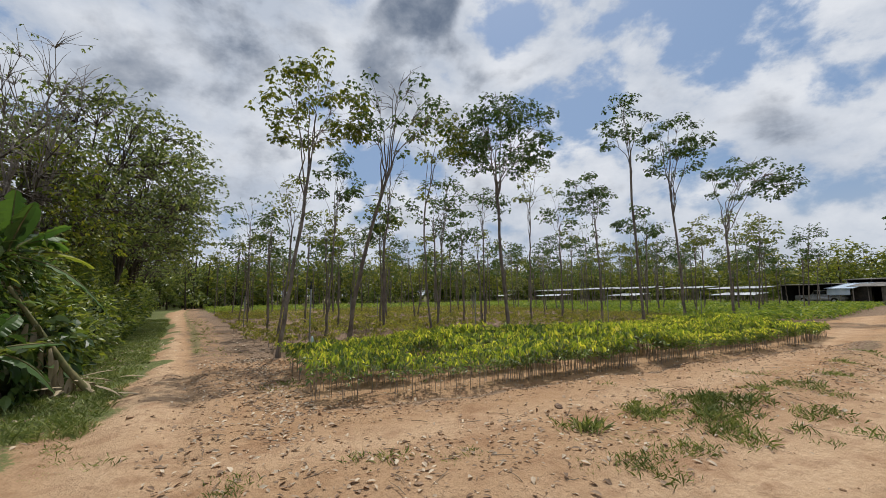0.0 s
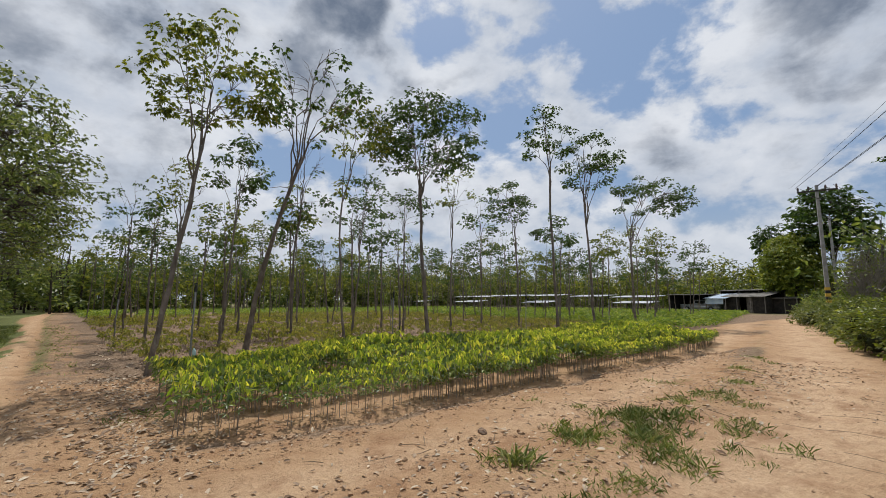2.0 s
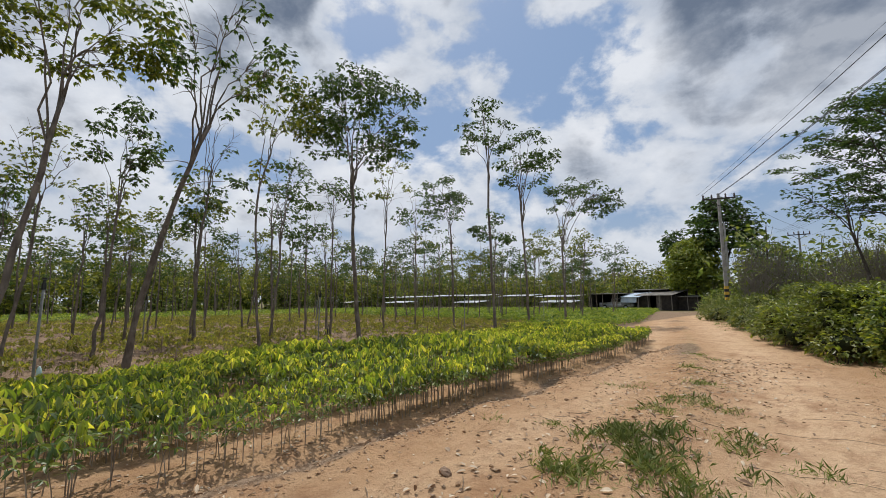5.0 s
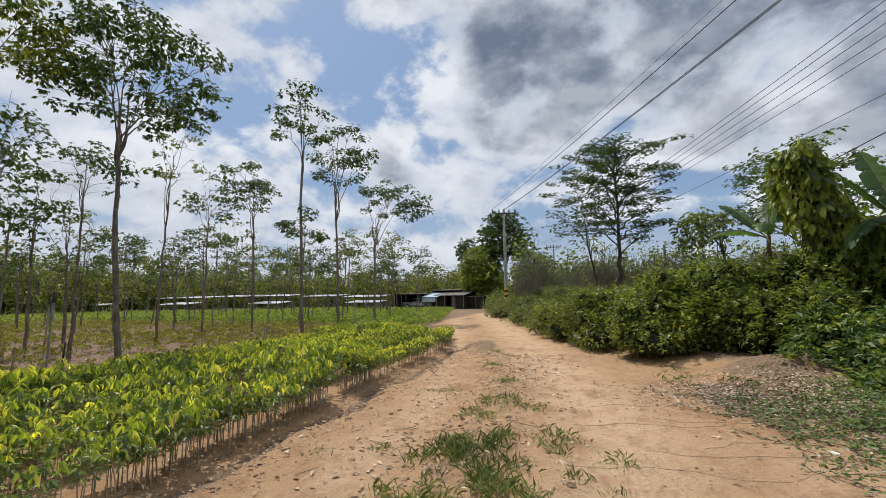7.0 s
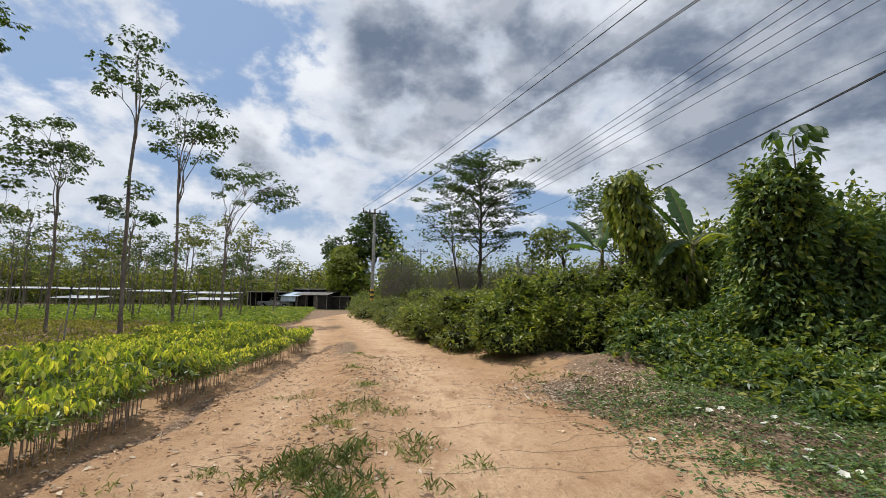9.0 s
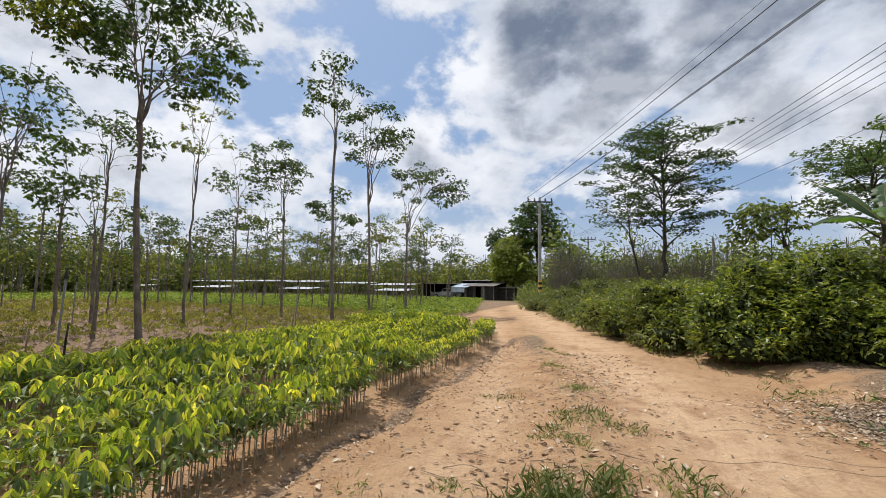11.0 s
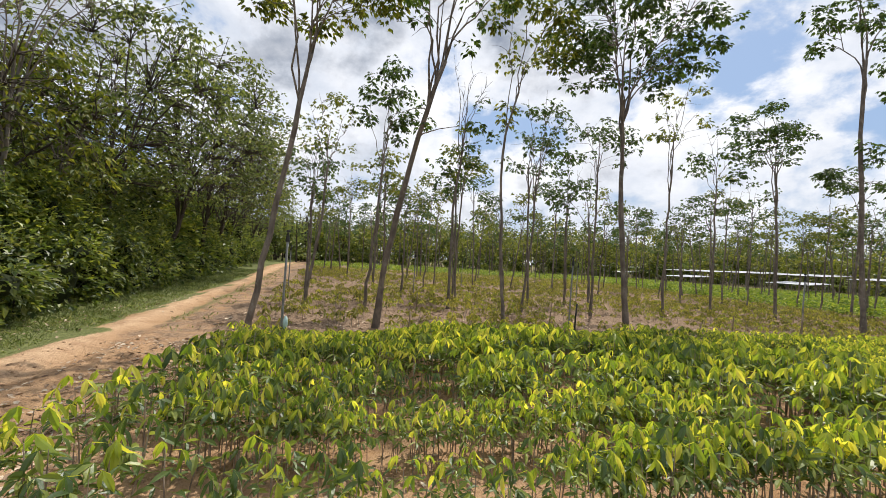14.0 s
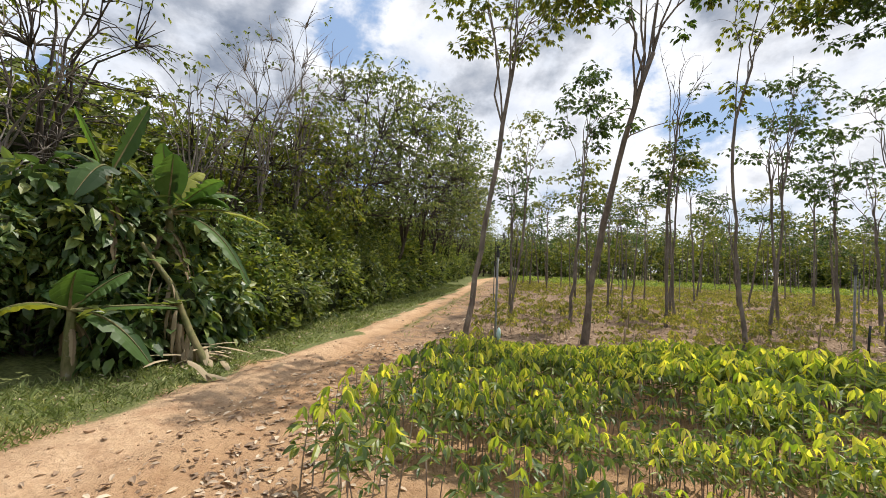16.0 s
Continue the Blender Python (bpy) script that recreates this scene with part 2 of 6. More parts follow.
def soil_material():
    """Trodden orange sand, brown leaf-strewn field soil and thin grass; the ground's own weights say which lies where."""
    m, n = material("ground_soil")
    p = place(n)
    kinds = n.add("ShaderNodeSeparateColor", None, Color=n.add("ShaderNodeVertexColor", {"layer_name": "kinds"}).outputs[0])
    grassy, field, trodden = kinds.outputs[0], kinds.outputs[1], kinds.outputs[2]
    big, med = n.noise(p, 0.45, 5.0), n.noise(p, 2.6, 6.0, 0.62)
    fine, grit = n.noise(p, 19.0, 6.0, 0.68), n.noise(p, 120.0, 3.0, 0.7)
    sand = n.mix(n.span(med, 0.3, 0.7), (0.385, 0.235, 0.130, 1), (0.485, 0.325, 0.198, 1))
    sand = n.mix(n.span(big, 0.36, 0.66), sand, (0.46, 0.305, 0.185, 1))
    pale = n.mix(n.span(fine, 0.35, 0.7), (0.55, 0.385, 0.25, 1), (0.65, 0.475, 0.325, 1))
    sand = n.mix(n.math("MULTIPLY", trodden, n.span(big, 0.3, 0.6, 0.6, 1.0)), sand, pale)
    damp = n.span(n.noise(n.vec("ADD", p, (7, 3, 0)), 1.1, 6.0, 0.65), 0.50, 0.70, 0.0, 0.6)
    sand = n.mix(damp, sand, (0.285, 0.152, 0.082, 1))
    sand = n.mix(n.span(grit, 0.54, 0.70, 0, 0.6), sand, (0.27, 0.18, 0.11, 1))
    sand = n.mix(n.span(n.noise(p, 52.0, 4.0, 0.75), 0.56, 0.70, 0, 0.55), sand, (0.25, 0.155, 0.09, 1))
    sand = n.mix(n.span(n.noise(n.vec("ADD", p, (3, 9, 0)), 75.0, 3.0, 0.7), 0.62, 0.72, 0, 0.5), sand, (0.62, 0.48, 0.34, 1))
    sand = n.mix(1.0, sand, (0.99, 0.955, 0.90, 1), "MULTIPLY")
    brown = n.mix(n.span(fine, 0.38, 0.66), (0.165, 0.108, 0.070, 1), (0.345, 0.245, 0.165, 1))
    edge = n.span(n.math("ADD", field, n.math("MULTIPLY", n.math("SUBTRACT", med, 0.5), 0.9)), 0.35, 0.65)
    scuff = n.span(n.noise(n.vec("MULTIPLY", p, (2.2, 1.0, 1.0)), 1.9, 8.0, 0.72), 0.48, 0.66, 0.0, 0.55)
    sand = n.mix(scuff, sand, (0.30, 0.168, 0.092, 1))
    col = n.mix(edge, sand, brown)
    turf = n.mix(n.span(fine, 0.35, 0.65), (0.10, 0.12, 0.042, 1), (0.20, 0.215, 0.08, 1))
    edge = n.span(n.math("ADD", grassy, n.math("MULTIPLY", n.math("SUBTRACT", fine, 0.5), 1.6)), 0.4, 0.75)
    col = n.mix(edge, col, turf)
    crumbs = n.add("ShaderNodeTexVoronoi", {"feature": "F1"}, Vector=p, Scale=34.0).outputs["Distance"]
    crumb = n.math("MULTIPLY", n.span(crumbs, 0.32, 0.08), n.span(med, 0.48, 0.62))
    high = n.math("ADD", n.math("ADD", n.math("MULTIPLY", med, 1.1), n.math("MULTIPLY", fine, 0.55)), n.math("ADD", n.math("MULTIPLY", crumb, 0.22), n.math("MULTIPLY", grit, 0.1)))
    finish(n, principled(n, col, 0.95, normal=bump(n, high, 1.0, 0.075), spec=0.15))
    return m


SOIL = soil_material()


def plain(name, a, b, rough=0.7, metal=0.0, scale=8.0, spec=0.4, relief=0.2):
    m, n = material(name)
    p = n.add("ShaderNodeTexCoord").outputs["Object"]
    worn = n.noise(p, scale, 6.0, 0.62)
    col = n.mix(n.span(worn, 0.35, 0.68), (*a, 1), (*b, 1))
    fine = n.noise(p, scale * 9, 4.0)
    finish(n, principled(n, col, n.span(fine, 0.2, 0.8, rough - 0.1, min(1.0, rough + 0.12)), metal, bump(n, fine, relief, 0.006), spec))
    return m


CONCRETE = plain("pole_concrete", (0.25, 0.24, 0.225), (0.36, 0.35, 0.33), 0.85, scale=3.0)
DARK_STEEL = plain("dark_steel", (0.045, 0.043, 0.042), (0.09, 0.075, 0.06), 0.6, 0.4)
CERAMIC = plain("insulator_ceramic", (0.07, 0.045, 0.035), (0.10, 0.065, 0.05), 0.25)
CABLE = plain("cable_black", (0.02, 0.02, 0.022), (0.035, 0.035, 0.035), 0.5)
BLACK_PAINT = plain("black_paint", (0.02, 0.02, 0.02), (0.04, 0.04, 0.04), 0.6)
YELLOW_PAINT = plain("yellow_paint", (0.55, 0.33, 0.03), (0.62, 0.40, 0.06), 0.6)
PIPE_GREY = plain("weathered_pipe", (0.13, 0.13, 0.12), (0.26, 0.27, 0.26), 0.6, scale=5.0)
BLACK_PLASTIC = plain("black_plastic", (0.018, 0.018, 0.018), (0.035, 0.035, 0.035), 0.45)
STONE = plain("rough_stone", (0.19, 0.125, 0.085), (0.31, 0.215, 0.15), 0.95, scale=9.0, relief=0.6)
CLOD = plain("earth_clod", (0.30, 0.19, 0.11), (0.42, 0.275, 0.165), 0.97, scale=14.0, relief=0.7)
ROOF_WHITE = plain("white_shade_roof", (0.30, 0.31, 0.32), (0.66, 0.68, 0.70), 0.5, scale=0.7)
ZINC = plain("zinc_sheet", (0.42, 0.45, 0.48), (0.62, 0.65, 0.68), 0.42, 0.6, scale=1.2)
ZINC_OLD = plain("weathered_roof_sheet", (0.13, 0.12, 0.11), (0.27, 0.25, 0.23), 0.6, 0.2, scale=1.5)
BLUE_SHEET = plain("blue_plastic_sheet", (0.40, 0.50, 0.62), (0.55, 0.63, 0.72), 0.4, scale=1.0)
DARK_BOARD = plain("dark_board", (0.016, 0.014, 0.013), (0.042, 0.034, 0.028), 0.85, scale=2.5)
NET = plain("black_shade_net", (0.014, 0.014, 0.015), (0.028, 0.028, 0.03), 0.9, scale=6.0)
PALE_BOARD = plain("pale_board", (0.08, 0.07, 0.06), (0.16, 0.14, 0.12), 0.8, scale=2.5)
CAR_PAINT = plain("silver_car_paint", (0.55, 0.56, 0.58), (0.62, 0.63, 0.65), 0.25, 0.3, scale=2.0, relief=0.02)
RUBBER = plain("tyre_rubber", (0.02, 0.02, 0.02), (0.035, 0.035, 0.035), 0.8)
BAG = plain("cloudy_plastic_bag", (0.40, 0.58, 0.56), (0.58, 0.72, 0.70), 0.3, scale=12.0)
m, n = material("car_glass")
finish(n, principled(n, (0.02, 0.025, 0.03, 1), 0.06, spec=0.6))
GLASS = m

# ================= mesh helpers =================


def mesh_of(name, verts, faces, mats, index=None, smooth=False):
    """A mesh from arrays; faces: a list of arrays with 3 or 4 columns; index: a material number for each face."""
    verts = np.asarray(verts, np.float32).reshape(-1, 3)
    faces = [np.asarray(f, np.int32) for f in faces if len(f)]
    me = bpy.data.meshes.new(name)
    me.vertices.add(len(verts))
    me.vertices.foreach_set("co", verts.ravel())
    sizes = np.concatenate([np.full(len(f), f.shape[1], np.int32) for f in faces])
    loops = np.concatenate([f.ravel() for f in faces])
    me.loops.add(len(loops))
    me.loops.foreach_set("vertex_index", loops)
    me.polygons.add(len(sizes))
    me.polygons.foreach_set("loop_start", np.concatenate([[0], np.cumsum(sizes)[:-1]]).astype(np.int32))
    for mat in mats if isinstance(mats, (list, tuple)) else [mats]:
        me.materials.append(mat)
    if index is not None:
        me.polygons.foreach_set("material_index", np.asarray(index, np.int32))
    me.polygons.foreach_set("use_smooth", np.full(len(sizes), smooth))
    me.update(calc_edges=True)
    return me


def child(name, me, parent, label=""):
    ob = new(name, me)
    ob.parent = parent
    return tagged(ob, label=label)


def part(name, bm, mat, parent, label="", smooth=False):
    """Links a bmesh as one mesh object under a thing or a part."""
    me = bpy.data.meshes.new(name)
    bm.to_mesh(me)
    bm.free()
    me.materials.append(mat)
    if smooth:
        for f in me.polygons:
            f.use_smooth = True
    return child(name, me, parent, label)


def thing(name, at, label, category, group="", kind=""):
    ob = new(name)
    ob.empty_display_size = 0.1
    ob.matrix_basis = at if isinstance(at, Matrix) else Matrix.Translation(at)
    return tagged(ob, label, category, group, kind)


class Heap:
    """Collects many small shapes into one mesh."""

    def __init__(self):
        self.v, self.f3, self.f4, self.count = [], [], [], 0

    def put(self, v, f3=None, f4=None):
        v = np.asarray(v, np.float32).reshape(-1, 3)
        if f3 is not None and len(f3):
            self.f3.append(np.asarray(f3, np.int32) + self.count)
        if f4 is not None and len(f4):
            self.f4.append(np.asarray(f4, np.int32) + self.count)
        self.v.append(v)
        self.count += len(v)

    def empty(self):
        return self.count == 0

    def mesh(self, name, mats, smooth=False):
        faces = ([np.concatenate(self.f3)] if self.f3 else []) + ([np.concatenate(self.f4)] if self.f4 else [])
        return mesh_of(name, np.concatenate(self.v), faces, mats, smooth=smooth)


def unit(v):
    v = np.asarray(v, float)
    return v / np.maximum(np.linalg.norm(v, axis=-1, keepdims=True), 1e-9)


def tube(points, radii, sides=6):
    """A tapered tube along points, closed at its end."""
    pts, radii = np.asarray(points, float), np.asarray(radii, float)
    along = unit(np.gradient(pts, axis=0))
    ref = np.where(np.abs(along[:, 2:3]) > 0.9, [[1.0, 0, 0]], [[0, 0, 1.0]])
    a = unit(np.cross(along, ref))
    b = np.cross(along, a)
    ang = np.arange(sides) * 2 * np.pi / sides
    ring = np.cos(ang)[None, :, None] * a[:, None] + np.sin(ang)[None, :, None] * b[:, None]
    v = (pts[:, None] + ring * radii[:, None, None]).reshape(-1, 3)
    k = len(pts)
    i, j = np.meshgrid(np.arange(k - 1), np.arange(sides), indexing="ij")
    j2 = (j + 1) % sides
    f4 = np.stack([i * sides + j, i * sides + j2, (i + 1) * sides + j2, (i + 1) * sides + j], -1).reshape(-1, 4)
    v = np.concatenate([v, pts[-1:]])
    last = (k - 1) * sides
    f3 = np.stack([last + np.arange(sides), last + (np.arange(sides) + 1) % sides, np.full(sides, k * sides)], -1)
    return v, f3, f4


def bow(a, b, lift, rng, count=6, wander=0.04):
    """A gently bowed line from a to b that first leaves a along lift."""
    a, b = np.asarray(a, float), np.asarray(b, float)
    s = np.linspace(0, 1, count)[:, None]
    mid = a + np.asarray(lift, float)
    pts = (1 - s) ** 2 * a + 2 * s * (1 - s) * mid + s**2 * b
    size = np.linalg.norm(b - a)
    pts[1:-1] += rng.normal(0, wander * size / 2, (count - 2, 3))
    return pts


LEAF4 = (np.array([[0, 0, 0], [0.45, 0.5, 0.10], [1, 0, -0.10], [0.45, -0.5, 0.10]]), np.array([[0, 2, 1], [0, 3, 2]]), None)
LEAF8 = (np.array([[0, 0, 0], [0.33, 0, -0.02], [0.68, 0, -0.10], [1, 0, -0.26], [0.33, 0.46, 0.05], [0.68, 0.42, -0.04], [0.33, -0.46, 0.05], [0.68, -0.42, -0.04]]),
         np.array([[0, 1, 4], [0, 6, 1], [2, 3, 5], [2, 7, 3]]), np.array([[1, 2, 5, 4], [6, 7, 2, 1]]))


def leaves(heap, shape, at, way, length, width, rng, up=None):
    """Puts many leaves of one shape into a heap: at their places, along their ways."""
    tv, t3, t4 = shape
    at, x = np.asarray(at, float), unit(way)
    k = len(at)
    if k == 0:
        return
    up = rng.normal(0, 0.45, (k, 3)) + [0, 0, 1.0] if up is None else up
    y = unit(np.cross(up, x))
    z = np.cross(x, y)
    length, width = np.broadcast_to(length, k), np.broadcast_to(width, k)
    v = at[:, None] + tv[None, :, 0:1] * length[:, None, None] * x[:, None] + tv[None, :, 1:2] * width[:, None, None] * y[:, None] + tv[None, :, 2:3] * length[:, None, None] * z[:, None]
    off = (np.arange(k) * len(tv))[:, None, None]
    heap.put(v.reshape(-1, 3), (t3[None] + off).reshape(-1, 3), None if t4 is None else (t4[None] + off).reshape(-1, 4))


def spread(rng, k, low=-0.3, high=1.0):
    """Directions round the upright, with heights between low and high."""
    z = rng.uniform(low, high, k)
    a = rng.uniform(0, 2 * np.pi, k)
    r = np.sqrt(np.maximum(0, 1 - z * z))
    return np.stack([r * np.cos(a), r * np.sin(a), z], -1)


def lump(size, rng, rough=0.25, cuts=2):
    """A stone-like lump."""
    bm = bmesh.new()
    bmesh.ops.create_icosphere(bm, subdivisions=cuts, radius=1.0)
    off = Vector(rng.uniform(0, 50, 3))
    for v in bm.verts:
        v.co *= 1 + rough * (noise.noise(v.co * 1.3 + off) + 0.5 * noise.noise(v.co * 3.1 + off))
        v.co = Vector((v.co.x * size[0], v.co.y * size[1], max(v.co.z, -0.55) * size[2]))
    return bm


def box(bm, lo, hi, bevel=0.0):
    lo, hi = Vector(lo), Vector(hi)
    made = bmesh.ops.create_cube(bm, size=1.0, matrix=Matrix.Translation((lo + hi) / 2) @ Matrix.Diagonal((*(hi - lo), 1)))
    if bevel:
        edges = list({e for v in made["verts"] for e in v.link_edges})
        bmesh.ops.bevel(bm, geom=edges, offset=bevel, segments=2, affect="EDGES", profile=0.5)
    return bm


# ================= plan of the ground =================
ROAD = ((-60, 2.0, -3.0, 2.0), (-8, 0.0, -3.1, 2.6), (0, -1.2, -3.25, 2.2), (7, -1.35, -3.3, 1.35), (10.8, -2.1, -3.4, 0.85), (14.2, -2.8, -3.7, -0.1), (20, -4.2, -6.0, -2.2),
        (28, -6.3, -8.0, -4.6), (38, -8.8, -10.6, -7.2), (58, -13.0, -15.2, -11.2), (75, -14.0, -15.6, -12.4), (400, -40, -41, -39))


def road_at(y):
    """The road's crest, its side by the seedlings and its side by the bushes, at a y."""
    ys = [r[0] for r in ROAD]
    return [np.interp(y, ys, [r[k] for r in ROAD]) for k in (1, 2, 3)]


def soft(x, lo, hi):
    s = np.clip((x - lo) / (hi - lo), 0, 1)
    return s * s * (3 - 2 * s)


WAVES = np.random.RandomState(4)
WAVE_SET = [(WAVES.uniform(0, 2 * np.pi), WAVES.uniform(0, 6.3), k) for k in (0.5, 0.8, 1.3, 1.9, 2.7, 3.9, 5.6, 7.7, 9.9, 14.0, 19.0, 25.0) for _ in range(3)]


def waves(x, y, lo, hi):
    """Smooth irregular relief out of waves whose wave numbers lie between lo and hi."""
    out = np.zeros(np.broadcast(x, y).shape)
    for turn_, phase, k in WAVE_SET:
        if lo <= k <= hi:
            out = out + np.sin(k * (x * math.cos(turn_) + y * math.sin(turn_)) + phase + 0.7 * np.sin(0.37 * k * (y * math.cos(turn_) - x * math.sin(turn_))))
    return out / 3


def path_mid(x):
    return np.interp(x, [-170, -40, -20, -9, -4, 2], [-15, -5.2, -3.0, -2.05, -1.75, -1.2])


def ground_high(x, y):
    x, y = np.asarray(x, float), np.asarray(y, float)
    mid, left, right = road_at(y)
    near = 1 - soft(np.hypot(x + 3, y - 5), 25, 60)
    rough = 0.012 * waves(x, y, 0.4, 1.4) + 0.012 * waves(x, y, 1.8, 4.0) + 0.010 * waves(x, y, 5.0, 10.0) * (0.4 + 0.6 * soft(-waves(x + 9, y, 0.4, 1.4), -0.4, 0.6))
    crumbly = soft(waves(x - 4, y + 2, 0.4, 1.4) - 0.5 * np.exp(-(((x - mid - 1.35) / 0.8) ** 2)), -0.5, 0.5)
    rough = rough + 0.0075 * waves(x, y, 13.0, 26.0) * crumbly
    z = rough * near
    # two worn tracks and a low crest between them
    z = z + near * (0.055 * np.exp(-(((x - mid) / 0.4) ** 2)) * (0.7 + 0.5 * waves(x, y, 1.8, 4.0)) - 0.025 * np.exp(-(((x - mid - 1.2) / 0.45) ** 2)) - 0.02 * np.exp(-(((x - mid + 1.0) / 0.35) ** 2)))
    # washed edge between the road and the seedlings
    beside = soft(y, -0.2, 0.6) * (1 - soft(y, 15, 18))
    lip = x + 3.56 + 0.07 * waves(x, y, 1.2, 4.0) + 0.04 * waves(x, y, 5.0, 10.0)
    z = z + beside * (-0.10 * np.exp(-((np.minimum(lip, 0) / 0.30) ** 2)) * (1 - soft(lip, -0.03, 0.07)) + 0.02 * np.exp(-(((lip - 0.15) / 0.18) ** 2)))
    # low bank under the bushes
    bank = soft(x - right, 0.5, 2.2) * (1 - soft(y, 35, 60)) * soft(y, 5.0, 9.5)
    z = z + bank * (0.22 + 0.05 * waves(x, y, 0.7, 2.8))
    z = z + 0.24 * soft(y + 0.12 * waves(x, y, 1.8, 4.0), 9.75, 10.15) * (1 - soft(y, 10.6, 11.6)) * np.exp(-(((x - 3.8) / 0.9) ** 2))
    # worn ruts along the path
    pm = path_mid(x)
    rut = np.exp(-(((y - pm - 0.42 - 0.05 * waves(x, y, 0.7, 2)) / 0.16) ** 2)) + np.exp(-(((y - pm + 0.45) / 0.18) ** 2)) - 0.8 * np.exp(-(((y - pm) / 0.2) ** 2)) - 0.7 * np.exp(-(((y - pm - 0.8) / 0.18) ** 2))
    z = z - 0.035 * rut * soft(-x, 1.0, 3.0) * near
    # low bank under the wood
    z = z + soft(path_mid(x) - y, 1.6, 3.2) * 0.15
    return z


def gz(x, y):
    return float(ground_high(x, y))


# ================= ground =================


def graded(lo, hi, step, far, growth=1.22):
    inner = np.arange(lo, hi + step / 2, step)
    out, size = [], step
    while sum(out) < far:
        size *= growth
        out.append(size)
    steps = np.cumsum(out)
    return np.concatenate([(lo - steps)[::-1], inner, inner[-1] + steps])


def build_ground():
    xs, ys = graded(-12.0, 6.0, 0.075, 900, 1.16), graded(-3.6, 13.0, 0.075, 900, 1.16)
    gx, gy = np.meshgrid(xs, ys, indexing="ij")
    gzz = ground_high(gx, gy)
    v = np.stack([gx, gy, gzz], -1).reshape(-1, 3)
    nx, ny = len(xs), len(ys)
    i, j = np.meshgrid(np.arange(nx - 1), np.arange(ny - 1), indexing="ij")
    f = np.stack([i * ny + j, (i + 1) * ny + j, (i + 1) * ny + j + 1, i * ny + j + 1], -1).reshape(-1, 4)
    me = mesh_of("ground", v, [f], SOIL, smooth=True)
    x, y = v[:, 0], v[:, 1]
    mid, left, right = road_at(y)
    w = 0.25 * waves(x, y, 0.7, 4.0)
    pm = path_mid(x)
    narrow = np.interp(-x, [4.5, 7, 10, 14], [0.75, 0.40, 0.26, 0.24])
    along_path = np.exp(-(((y - pm + 0.15 * w) / narrow) ** 2)) * soft(-x, -1, 3)
    field = soft(-x + w, 8.6, 9.3) * soft(y - pm + w, 1.0, 2.2)
    field = np.maximum(field, 0.22 * soft(-x + w, 3.6, 4.1) * soft(y + w, 0.1, 0.5) * (1 - soft(y, 16.8, 18.0)))
    field = np.maximum(field, soft(x - right + w, 0.9, 2.4) * (0.25 + 0.6 * soft(y, 9.5, 12.5)))
    # dark strip at the bed's foot: washed red-brown soil plus the seedlings' shadow, painted in
    field = np.maximum(field, 0.85 * np.exp(-(((x + 3.62 + 0.3 * w) / 0.20) ** 2)) * soft(y, 0.0, 0.6) * (1 - soft(y, 15, 18)))
    field = np.maximum(field, 0.85 * np.exp(-(((x - 2.5 + 0.4 * w) / 1.1) ** 4 + ((y - 8.2) / 1.3) ** 4)))
    field = np.maximum(field, 1.0 * np.exp(-(((x - 4.0) / 1.7) ** 4 + ((y - 10.0) / 1.1) ** 4)))
    field = np.maximum(field, (0.36 + 0.3 * waves(x, y, 0.7, 2.0)) * np.exp(-(((x - mid + 0.1 + 0.5 * w) / 0.7) ** 2)) * soft(y, 0.5, 2.5) * (1 - soft(y, 30, 45)))
    field = np.maximum(field, 0.3 * soft(-x + w, 3.2, 5.0) * soft(y - pm, 0.5, 1.1))
    field = np.maximum(field, 0.52 * soft(-x + w, 7.0, 9.5) * soft(y - pm + 0.3 * w, 0.2, 0.5))
    field = np.maximum(field, 0.9 * soft(x - y * 0.25 + w, 0.9, 1.9) * soft(y, 2.0, 4.5))
    field = np.maximum(field, soft(pm - y + w, 1.6, 2.6) * 0.9)
    field = np.maximum(field, soft(y, 17, 19) * soft(left - x + w, 0.2, 1.0) * 0.9)
    grassy = 0.9 * soft(pm - y + w, narrow * 0.7, narrow * 1.5) * (1 - 0.6 * soft(pm - y, 2.6, 3.6))
    grassy = np.maximum(grassy, 0.6 * np.exp(-(((y - pm - 0.62) / 0.3) ** 2)) * soft(-x, 9, 12))
    grassy = np.maximum(grassy, 0.55 * soft(x - right + w, 0.2, 1.2) * soft(y, 12, 17))
    grassy = np.maximum(grassy, 0.25 * soft(x - right + w, 0.6, 2.0))
    grassy = np.maximum(grassy, 0.42 * np.exp(-(((x - mid) / 0.35) ** 2)) * soft(y, 1.0, 3.0))
    grassy = np.maximum(grassy, 0.6 * soft(np.hypot(x + 10, y - 10), 34, 48) * field)
    trodden = np.maximum(np.exp(-(((x - mid - 1.35) / 0.85) ** 2)), np.exp(-(((x - mid + 1.15) / 0.4) ** 2)) * 0.7)
    trodden = np.maximum(trodden * (1 - soft(y, 60, 80)), along_path)
    trodden = np.maximum(trodden, 0.8 * soft(x, 0, 2) * (1 - soft(y, 4, 8)))
    tone = me.color_attributes.new("kinds", "FLOAT_COLOR", "POINT")
    tone.data.foreach_set("color", np.stack([grassy, field, trodden, np.ones_like(x)], -1).astype(np.float32).ravel())
    return tagged(new("ground", me), "orange sandy dirt track and brown nursery field soil", "ground", kind="structure")


build_ground()

# ================= seedlings =================


